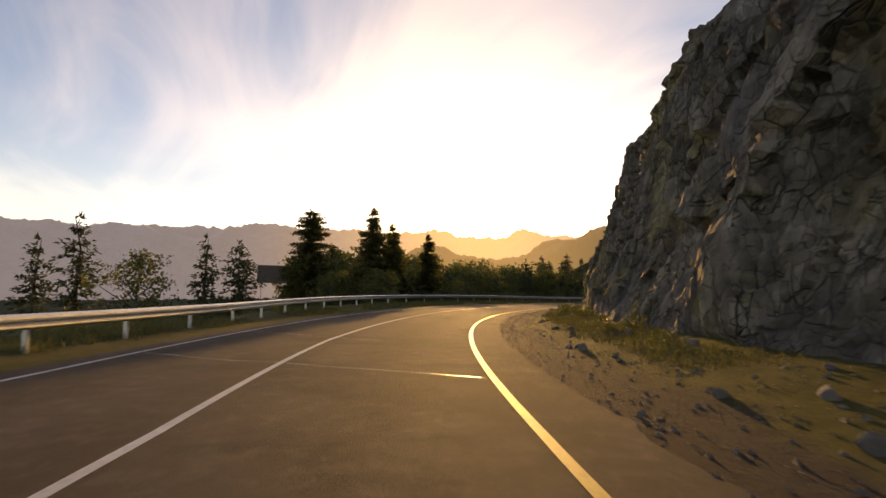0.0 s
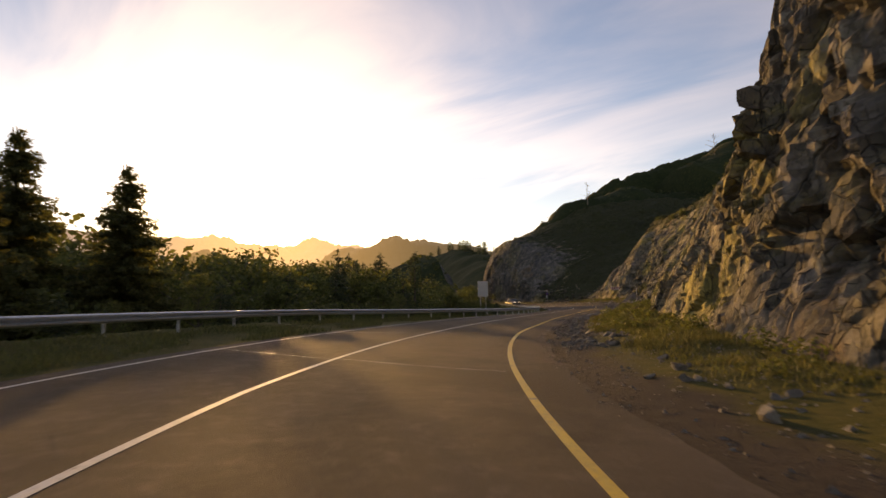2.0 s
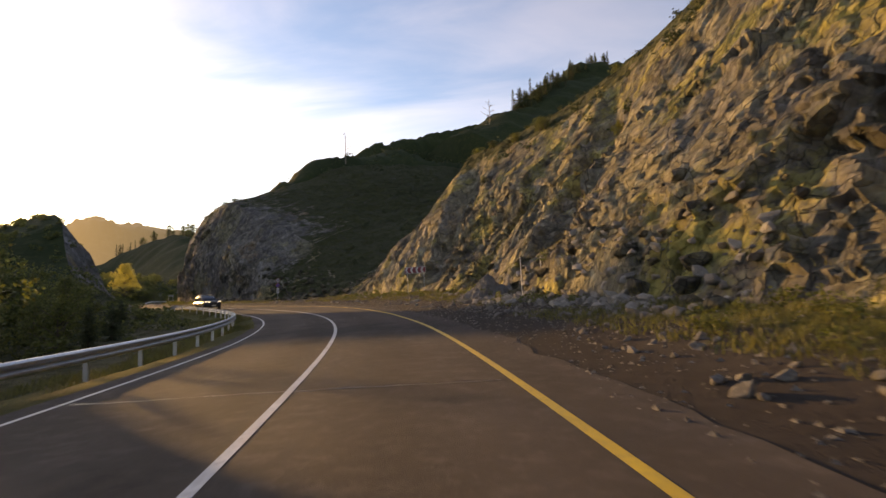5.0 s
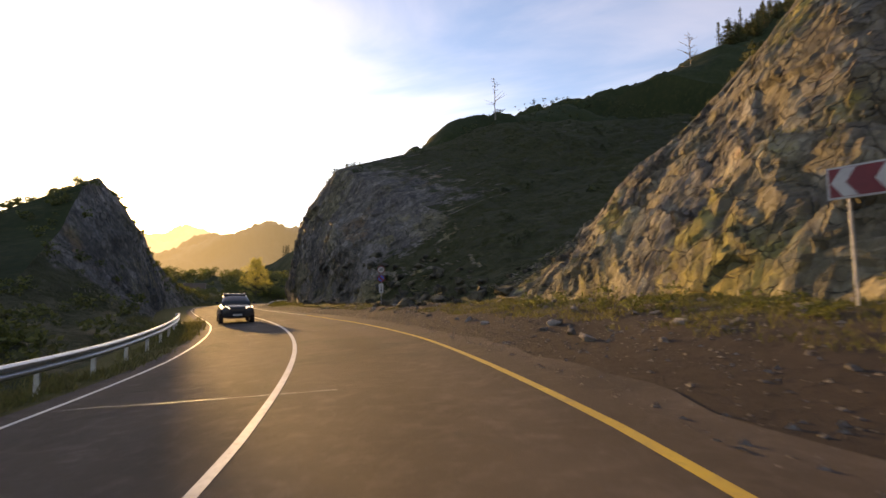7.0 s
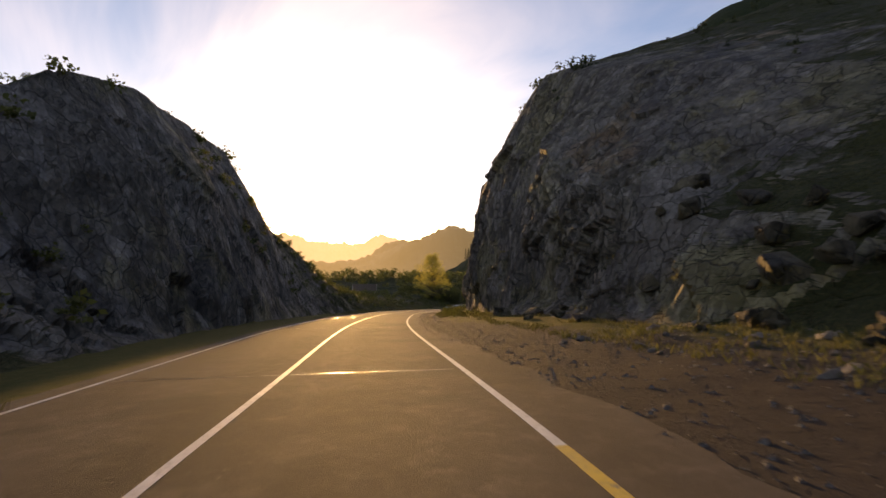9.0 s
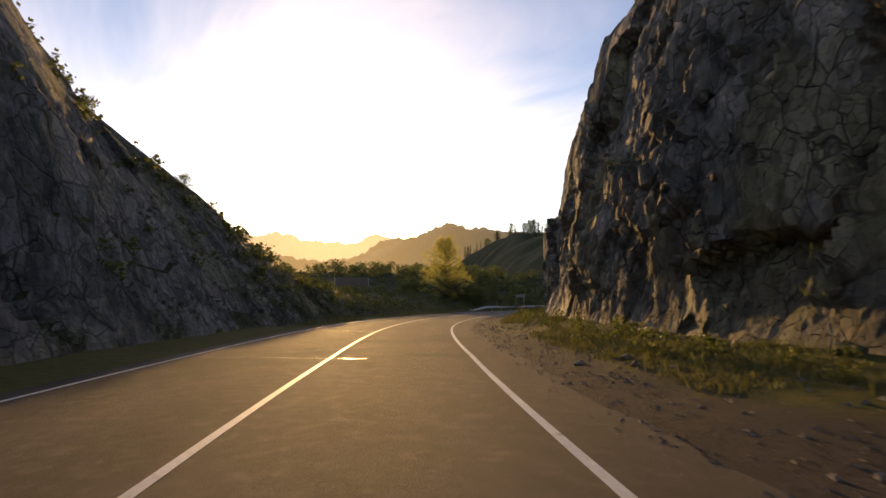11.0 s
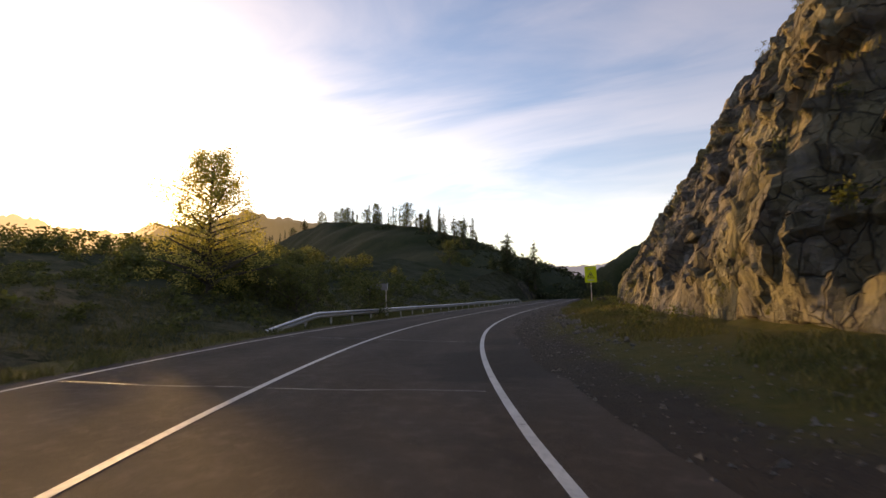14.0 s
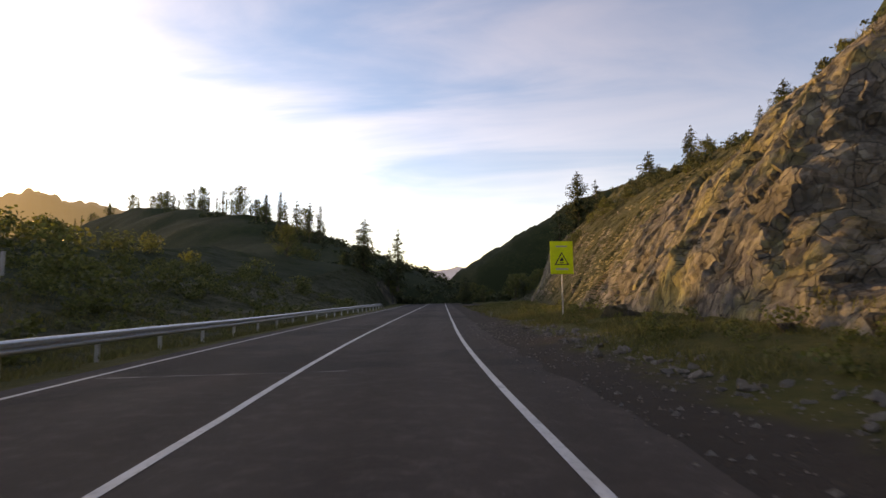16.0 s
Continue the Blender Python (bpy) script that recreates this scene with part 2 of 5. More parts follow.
ZINC = material("galvanised_steel", [(0.55, 0.56, 0.57), (0.48, 0.49, 0.5), (0.38, 0.38, 0.38)], 1.2, rough=0.42, bump=0.1, metal=0.85)
STONE = material("loose_stone", [(0.26, 0.235, 0.205), (0.19, 0.17, 0.15), (0.36, 0.332, 0.295)], 2.0, bump=0.8, per_object=0.35)
LEAF = material("grass_blades", [(0.115, 0.122, 0.036), (0.15, 0.138, 0.046), (0.2, 0.168, 0.075)], 0.25, rough=0.7, bump=0, island=0.3, see_through=0.4)
NEEDLE = material("conifer_needles", [(0.045, 0.062, 0.026), (0.06, 0.075, 0.03), (0.08, 0.085, 0.035)], 1.0, rough=0.8, bump=0, island=0.3, see_through=0.25)
FOLIAGE = material("broad_leaves", [(0.09, 0.11, 0.03), (0.12, 0.13, 0.036), (0.145, 0.14, 0.042)], 1.0, rough=0.6, bump=0, island=0.35, see_through=0.5)
BARK = material("bark", [(0.11, 0.085, 0.065), (0.08, 0.062, 0.05), (0.15, 0.12, 0.1)], 4, bump=0.8)
DEAD_WOOD = material("bare_grey_wood", [(0.2, 0.17, 0.14), (0.15, 0.13, 0.11), (0.24, 0.21, 0.18)], 4, bump=0.5)


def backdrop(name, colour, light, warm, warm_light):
    """Far land with evening haze painted in as colour and faint glow, warmer towards the sun."""
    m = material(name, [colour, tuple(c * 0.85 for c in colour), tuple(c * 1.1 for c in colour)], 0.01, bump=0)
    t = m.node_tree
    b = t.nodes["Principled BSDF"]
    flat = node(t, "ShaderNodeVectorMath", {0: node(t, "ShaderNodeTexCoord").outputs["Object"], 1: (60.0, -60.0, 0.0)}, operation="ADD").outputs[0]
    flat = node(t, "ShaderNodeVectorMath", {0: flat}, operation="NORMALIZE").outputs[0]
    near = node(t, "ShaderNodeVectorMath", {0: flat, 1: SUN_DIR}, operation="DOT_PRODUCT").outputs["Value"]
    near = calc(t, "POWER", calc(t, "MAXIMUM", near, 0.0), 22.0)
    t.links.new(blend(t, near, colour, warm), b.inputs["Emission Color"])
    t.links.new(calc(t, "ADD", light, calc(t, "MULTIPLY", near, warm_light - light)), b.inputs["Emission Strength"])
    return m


# haze over the distance is put into base colour and emission
FAR_BLUE = backdrop("painted_haze_far_mountains", (0.17, 0.2, 0.265), 0.45, (0.72, 0.56, 0.3), 0.7)
FAR_GREEN = backdrop("painted_haze_wooded_ridge", (0.075, 0.08, 0.06), 0.35, (0.4, 0.31, 0.16), 0.55)


# ---------------------------------------------------------------- noise on arrays
def chance(i, j, k, seed):
    n = (i.astype(np.int64) * 374761393 + j.astype(np.int64) * 668265263 + k.astype(np.int64) * 2147483647 + seed * 1274126177) & 0xFFFFFFFF
    n = ((n ^ (n >> 13)) * 1274126177) & 0xFFFFFFFF
    n = ((n ^ (n >> 16)) * 2246822519) & 0xFFFFFFFF
    return ((n ^ (n >> 15)) & 0xFFFFFF) / float(0x1000000)


def value_noise(p, seed=0):
    c = np.floor(p).astype(np.int64)
    f = p - c
    f = f * f * (3 - 2 * f)
    out = 0
    for a in (0, 1):
        for b in (0, 1):
            for d in (0, 1):
                w = (f[:, 0] if a else 1 - f[:, 0]) * (f[:, 1] if b else 1 - f[:, 1]) * (f[:, 2] if d else 1 - f[:, 2])
                out = out + w * chance(c[:, 0] + a, c[:, 1] + b, c[:, 2] + d, seed)
    return out * 2 - 1


def fbm(p, octaves=4, seed=0):
    total, amp = 0, 1.0
    for o in range(octaves):
        total = total + amp * value_noise(p * 2 ** o, seed + o)
        amp *= 0.5
    return total


def blocks(p, seed=0, more=False):
    """Height of the block of rock that holds each point, and a tilt over it: jagged facets. more: also each block's own chance and how near its joint is."""
    c = np.floor(p).astype(np.int64)
    best, second = np.full(len(p), 1e9), np.full(len(p), 1e9)
    out, own = np.zeros(len(p)), np.zeros(len(p))
    for a in (-1, 0, 1):
        for b in (-1, 0, 1):
            for d in (-1, 0, 1):
                i, j, k = c[:, 0] + a, c[:, 1] + b, c[:, 2] + d
                w = p - np.stack([i + chance(i, j, k, seed), j + chance(i, j, k, seed + 1), k + chance(i, j, k, seed + 2)], 1)
                dist = (w * w).sum(1)
                level = chance(i, j, k, seed + 3)
                high = level * 2 - 1 + (chance(i, j, k, seed + 4) - 0.5) * 0.9 * w[:, 0] + (chance(i, j, k, seed + 5) - 0.5) * 0.9 * w[:, 2]
                take = dist < best
                second = np.where(take, best, np.minimum(second, dist))
                best = np.where(take, dist, best)
                out, own = np.where(take, high, out), np.where(take, level, own)
    return (out, own, np.sqrt(second) - np.sqrt(best)) if more else out


def slabs(p, along, across, size, seed):
    """Rock split into leaning slabs along one set of joints and broken by another: a saw-tooth with a step for each piece."""
    n, m = np.array(along) / np.linalg.norm(along), np.array(across) / np.linalg.norm(across)
    bend = fbm(p / (size * 3.0), 3, seed)
    ph = p @ n / size + 0.55 * bend
    cut = p @ m / (size * 2.1) + 0.8 * fbm(p / (size * 2.2) + 17.0, 2, seed + 3)
    i, j = np.floor(ph), np.floor(cut + chance(np.floor(ph), np.floor(ph) * 0, np.floor(ph) * 0, seed + 1))
    r = chance(i, j, i * 0, seed + 2)
    return (ph - i) * (0.35 + 0.7 * r) + 0.75 * r - 0.75


# ---------------------------------------------------------------- the road's course
STEP = 10.0
HEADING = [76.0, 75.5, 75.0, 74.5, 73.5, 72.0, 69.89, 65.02, 59.01, 52.73, 43.92, 34.98, 27.52, 22.12, 19.03, 18.03, 19.34, 22.7, 28.63, 35.31, 41.62,
           47.86, 53.62, 56.95, 57.39, 55.93, 53.53, 51.28, 47.94, 42.11, 35.34, 28.42, 22.14, 16.54, 13.4, 11.4, 10.5, 10.2, 10.2, 10.2, 10.2, 10.2,
           10.2, 10.2, 10.2, 9.5, 8.0, 5.0, 1.0, -4.0, -9.0, -13.0, -16.0, -18.0, -18.0]
S0 = -60.0
_s = np.arange(S0, S0 + STEP * (len(HEADING) - 1), 0.25)
_h = np.radians(np.interp(_s, S0 + STEP * np.arange(len(HEADING)), HEADING))
_h = np.convolve(np.pad(_h, 16, mode="edge"), np.ones(33) / 33, mode="valid")
_x = np.concatenate([[0], np.cumsum(-np.sin(_h[:-1]) * 0.25)])
_y = np.concatenate([[0], np.cumsum(np.cos(_h[:-1]) * 0.25)])
_zero = int(round(-S0 / 0.25))
_x, _y = _x - _x[_zero], _y - _y[_zero]
S_END = float(_s[-1])


def keyed(s, pairs):
    xs, ys = zip(*pairs)
    return np.interp(s, xs, ys)


BANK = [(-60, -0.02), (10, -0.03), (50, -0.03), (80, 0.0), (112, 0.06), (145, 0.065), (165, 0.03), (190, 0.0), (215, -0.005), (260, -0.006), (290, 0)]
CENTRE_LINE = [(-60, -2.3), (5, -2.3), (14, -2.65), (45, -2.7), (52, -2.4), (61, -1.95), (70, -1.7), (95, -1.5), (117, -1.48), (135, -1.4), (152, -1.68), (169, -1.92),
               (210, -1.93), (226, -2.27), (245, -2.6), (256, -2.46), (271, -2.3), (279, -2.05), (300, -1.9), (500, -1.9)]
RIGHT_LINE = [(-60, 1.4), (5, 1.38), (24, 1.25), (36, 1.38), (46, 1.54), (55, 1.58), (60, 1.62), (66, 1.88), (70, 1.9), (77, 1.76), (95, 1.72), (117, 1.73), (134, 2.15), (143, 2.02), (152, 1.72), (160, 1.5), (169, 1.56),
              (210, 1.6), (226, 1.27), (249, 1.14), (264, 1.24), (278, 1.45), (300, 1.66), (500, 1.7)]
LEFT_LINE = [(-60, -5.9), (8, -5.6), (27, -6.1), (46, -6.4), (55, -6.2), (64, -5.9), (75, -5.5), (95, -5.0), (120, -4.95), (145, -4.85), (162, -5.0), (172, -5.3), (212, -5.8),
             (229, -6.2), (252, -6.5), (266, -6.1), (280, -5.6), (300, -5.6), (500, -5.6)]


def place(s, d, z):
    """World points at s metres along the road, d metres to the right of the driven track, z above it."""
    s, d, z = np.broadcast_arrays(np.asarray(s, float), np.asarray(d, float), np.asarray(z, float))
    x, y, h = np.interp(s, _s, _x), np.interp(s, _s, _y), np.interp(s, _s, _h)
    return np.stack([x + d * np.cos(h), y + d * np.sin(h), z], -1)


def heading(s):
    return math.degrees(float(np.interp(s, _s, _h)))


def road_z(s, d):
    return keyed(s, BANK) * d


# ---------------------------------------------------------------- mesh helpers
def mesh_object(name, verts, faces, mat, parent=None, smooth=False):
    me = bpy.data.meshes.new(name)
    me.from_pydata(np.asarray(verts).tolist(), [], faces if isinstance(faces, list) else faces.tolist())
    me.materials.append(mat)
    if smooth:
        me.polygons.foreach_set("use_smooth", [True] * len(me.polygons))
    ob = new(name, me)
    ob.parent = parent
    return ob


def grid_faces(rows, cols):
    a = (np.arange(rows - 1)[:, None] * cols + np.arange(cols - 1)[None, :]).ravel()
    return np.stack([a, a + 1, a + cols + 1, a + cols], 1)


def part(name, bm, mat, parent=None, label="", smooth=False):
    me = bpy.data.meshes.new(name)
    bm.to_mesh(me)
    bm.free()
    me.materials.append(mat)
    if smooth:
        me.polygons.foreach_set("use_smooth", [True] * len(me.polygons))
    ob = new(name, me)
    ob.parent = parent
    if label:
        tagged(ob, label)
    return ob


def box(sx, sy, sz, at=(0, 0, 0), bevel=0.0, bm=None):
    bm = bm or bmesh.new()
    made = bmesh.ops.create_cube(bm, size=1.0, matrix=Matrix.Translation(at) @ Matrix.Diagonal((sx, sy, sz, 1)))
    if bevel:
        edges = list({e for v in made["verts"] for e in v.link_edges})
        bmesh.ops.bevel(bm, geom=edges, offset=bevel, segments=2, affect="EDGES")
    return bm


def rod(radius, length, at=(0, 0, 0), sides=10, top=None, bm=None, turn=None):
    bm = bm or bmesh.new()
    m = Matrix.Translation(at) @ (turn or Matrix.Identity(4)) @ Matrix.Translation((0, 0, length / 2))
    bmesh.ops.create_cone(bm, cap_ends=True, segments=sides, radius1=radius, radius2=radius if top is None else top, depth=length, matrix=m)
    return bm


def thing(name, m, label, category, group=""):
    ob = new(name)
    ob.matrix_basis = m
    ob.empty_display_size = 0.2
    return tagged(ob, label, category, group)


# ---------------------------------------------------------------- ground, road, slopes
def ribbon(name, s0, s1, left, right, lift, mat, step=0.5, cols=2, parent=None, wobble=0.0):
    s = np.arange(s0, s1 + 0.01, step)
    a, b = left(s), right(s)
    if wobble:
        b = b + fbm(np.stack([s * 0.8, s * 0, s * 0], 1), 4, 5) * wobble
    u = np.linspace(0, 1, cols)
    d = a[:, None] + (b - a)[:, None] * u[None, :]
    z = road_z(s[:, None], d) + lift
    v = place(s[:, None], d, z).reshape(-1, 3)
    return mesh_object(name, v, grid_faces(len(s), cols)[:, ::-1], mat, parent)


ROAD = ribbon("road", S0, S_END, lambda s: keyed(s, LEFT_LINE) - 0.55, lambda s: keyed(s, RIGHT_LINE) + 1.15, 0.0, ASPHALT, cols=9, wobble=0.14)
_across = ROAD.data.attributes.new("across", "FLOAT", "POINT")
_across.data.foreach_set("value", np.tile(np.linspace(0, 1, 9), len(ROAD.data.vertices) // 9))
_t = ASPHALT.node_tree
_band = calc(_t, "SINE", calc(_t, "ADD", calc(_t, "MULTIPLY", node(_t, "ShaderNodeAttribute", attribute_name="across").outputs["Fac"], 25.1), 0.9))
_old = _t.nodes["Principled BSDF"].inputs["Base Color"].links[0].from_socket
_t.links.new(node(_t, "ShaderNodeVectorMath", {0: _old, 3: calc(_t, "ADD", 1.0, calc(_t, "MULTIPLY", _band, 0.11))}, operation="SCALE").outputs[0], _t.nodes["Principled BSDF"].inputs["Base Color"])
tagged(ROAD, "dark worn asphalt two-lane mountain road", "road", kind="structure")
YELLOW_TO = 168.5
LINES = [("centre_marking", CENTRE_LINE, S0, S_END, 0.115, WHITE_PAINT, "worn white centre line on the asphalt"),
         ("left_edge_marking", LEFT_LINE, S0, S_END, 0.095, WHITE_PAINT, "thin white edge line on the asphalt"),
         ("yellow_edge_marking", RIGHT_LINE, S0, YELLOW_TO, 0.125, YELLOW_PAINT, "worn yellow edge line on the asphalt"),
         ("right_edge_marking", RIGHT_LINE, YELLOW_TO, S_END, 0.115, WHITE_PAINT, "worn white edge line on the asphalt")]
for _name, _table, _a, _b, _w, _mat, _label in LINES:
    ob = ribbon(_name, _a, _b, lambda s, k=_table, w=_w: keyed(s, k) - w / 2, lambda s, k=_table, w=_w: keyed(s, k) + w / 2, 0.006, _mat)
    tagged(ob, _label, "road marking", kind="structure")

# the profile of the slopes: s, then out from the road (distance, height): foot, ledge, crest, shoulder, far edge
RIGHT = [
    (-60, 7.0, .5, 10.5, 14, 18, 22, 45, 28, 76, 36), (20, 6.9, .4, 10.5, 11.5, 17, 19, 45, 28, 76, 36), (42, 6.8, .4, 9.8, 11, 15.5, 18, 45, 28, 76, 36),
    (52, 7.2, .4, 9.0, 10.5, 13, 17, 45, 28, 76, 36), (59, 8.2, .4, 10.5, 6, 14, 13, 40, 27, 76, 36), (72, 8.2, .6, 14, 10, 20, 19, 40, 27, 76, 36),
    (90, 8.2, .6, 13, 9.5, 21, 20, 40, 27, 76, 34), (112, 8.5, .5, 14, 9, 22, 21, 40, 26, 76, 32), (130, 9.0, .8, 15, 10, 22, 18, 44, 23, 76, 30),
    (143, 9.8, .8, 14.5, 9.5, 19.5, 16.5, 44, 19, 76, 26), (153, 10.6, .7, 15, 5.2, 20, 8.5, 44, 12, 76, 24), (163, 11, .8, 16, 3, 24, 6, 44, 14, 76, 28),
    (178, 8.6, .5, 11, 3.5, 20, 9.5, 44, 19, 76, 28), (193, 8.0, .5, 10, 9, 16, 16, 44, 25, 76, 34), (205, 7.4, .5, 10, 13.5, 13.5, 20.5, 44, 30, 76, 36),
    (217, 7.2, .5, 10.0, 14, 13.6, 20.5, 44, 34, 76, 38), (233, 7.0, .5, 9.6, 14, 13.2, 20.5, 44, 34, 76, 38), (242, 6.9, .6, 8.5, 11, 12.4, 16.5, 44, 32, 76, 38),
    (251, 7.2, .6, 10.2, 9, 15.8, 16, 44, 30, 76, 38), (264, 7.9, .6, 12.4, 9.5, 18.8, 17.2, 44, 27, 76, 35), (284, 8.8, .6, 14.2, 9.0, 20.2, 16.0, 44, 21, 76, 32),
    (300, 9.3, .6, 14, 6.5, 20, 11, 44, 17, 76, 22), (318, 10.5, .6, 15, 7, 21, 12, 44, 17, 76, 20), (336, 12, .6, 17, 8.5, 24, 15.5, 44, 19, 76, 20),
    (355, 16, .6, 19, 9, 24, 13, 44, 15, 76, 17), (372, 17, .4, 22, 3, 30, 4, 44, 6, 76, 10), (500, 18, .0, 24, 1, 30, 2, 44, 4, 76, 8)]
LEFT = [
    (-60, 9.5, .2, 14, -2, 24, -6, 44, -11, 80, -16), (22, 9.5, .2, 14, -1.8, 23, -5, 44, -10, 80, -16), (42, 12.4, .3, 16, -1.5, 23, -4, 44, -9, 80, -15),
    (60, 12.2, .3, 16, -1.4, 22, -4, 44, -9, 80, -15), (70, 10.8, .15, 15, -1.2, 22, -3.5, 44, -8, 80, -14), (80, 9, -.1, 14, -1.2, 22, -3.3, 44, -7, 80, -12), (100, 8.8, -.6, 14, -1.5, 22, -3, 44, -5, 80, -10),
    (148, 8.2, -.6, 12, -.8, 20, -1, 44, -2, 80, -6), (170, 8.4, -.1, 12, .8, 16, 2.2, 44, 0, 80, -3), (182, 8.6, .1, 12, 4, 15.5, 7.5, 44, 1, 80, -2),
    (189, 8.7, .1, 12, 8, 15.2, 12.8, 38, 1, 80, -1),
    (196, 8.7, .1, 12, 8.5, 15.2, 14.6, 38, 2, 80, 1), (205, 8.7, .1, 12.5, 9.5, 16.4, 16.0, 40, 5, 80, 3), (213, 8.8, .1, 12.6, 9.5, 16.4, 16.2, 40, 4, 80, 2), (221, 8.8, .1, 13, 6.8, 17, 11.4, 40, 2.5, 80, 2),
    (228, 9, .1, 12, 4, 15, 8.2, 40, 2.0, 80, 2), (240, 9, .1, 12, 2.0, 17, 4.8, 42, 2.5, 80, 3), (255, 9, .0, 13, .8, 20, 2.4, 44, 2.4, 80, 5), (275, 9, -.2, 14, 0.2, 20, 1.9, 44, 5.5, 80, 9),
    (300, 9, -.3, 14, 0, 22, 2, 44, 6.5, 80, 10), (350, 9, -.2, 14, 1.5, 22, 4, 44, 9, 80, 11), (375, 9, .1, 11, 5, 16, 8, 44, 12, 80, 10),
    (395, 9, .1, 12, 3, 24, 5, 44, 8, 80, 6), (500, 9, .1, 14, 2, 24, 3, 44, 5, 80, 5)]
CREST_GRASS = [(-60, 0), (57, 0), (64, 1), (150, 1), (160, .3), (180, 0), (246, 0), (256, 1), (500, 1)]
ROCKY_RIGHT = [(-60, 1), (150, 1), (157, .55), (168, .3), (178, .6), (188, 1), (284, 1), (296, .7), (306, .4), (318, .3), (345, .35), (356, .7), (365, .4), (500, .1)]
ROCKY_LEFT = [(-60, 0.05), (165, .1), (182, 1), (198, 1), (206, .6), (222, .55), (236, .4), (250, .1), (365, .1), (378, .8), (500, .2)]


GULLIES = [(66, 1.6, 1.4), (88, 3.2, 3.2), (101, 1.5, 1.5), (120, 2.2, 2.2), (137, 2.0, 1.6), (262, 1.5, 1.2), (283, 3.0, 2.0)]
# grey stone by stretch; part of it is the cliff's shade put into colour
GREY_SHADE_ROCK = [(-60, .85), (38, .7), (50, .4), (56, .2), (63, .1), (80, .2), (100, 0), (165, .2), (180, .9), (242, 1), (252, .95), (262, .8), (272, .6), (290, .45), (500, .4)]
BROKEN_ROCK = [(-60, .3), (30, .4), (42, .55), (58, .5), (64, .5), (150, .5), (178, .12), (244, .15), (252, .7), (500, .7)]
LARGE_ROCK = [(-60, .8), (40, .7), (62, .65), (100, .65), (150, .5), (178, .9), (244, .95), (256, .42), (300, .35), (500, .35)]
RIBS = [(253.6, 0.75, 3.5), (259.5, 0.4, 2.5), (265.0, 0.45, 3.0), (270.5, 0.35, 2.5), (276.0, 0.5, 3.0), (284.0, 0.4, 3.0), (291.0, 0.4, 3.0)]
BARE_HILL = [(-60, 0), (140, 0), (165, .8), (235, .8), (260, 0), (500, 0)]
FINE_ROCK = [(-60, 1.0), (40, 1.1), (60, 1.0), (150, 1.0), (178, .8), (244, .8), (254, 1.15), (500, 1.15)]


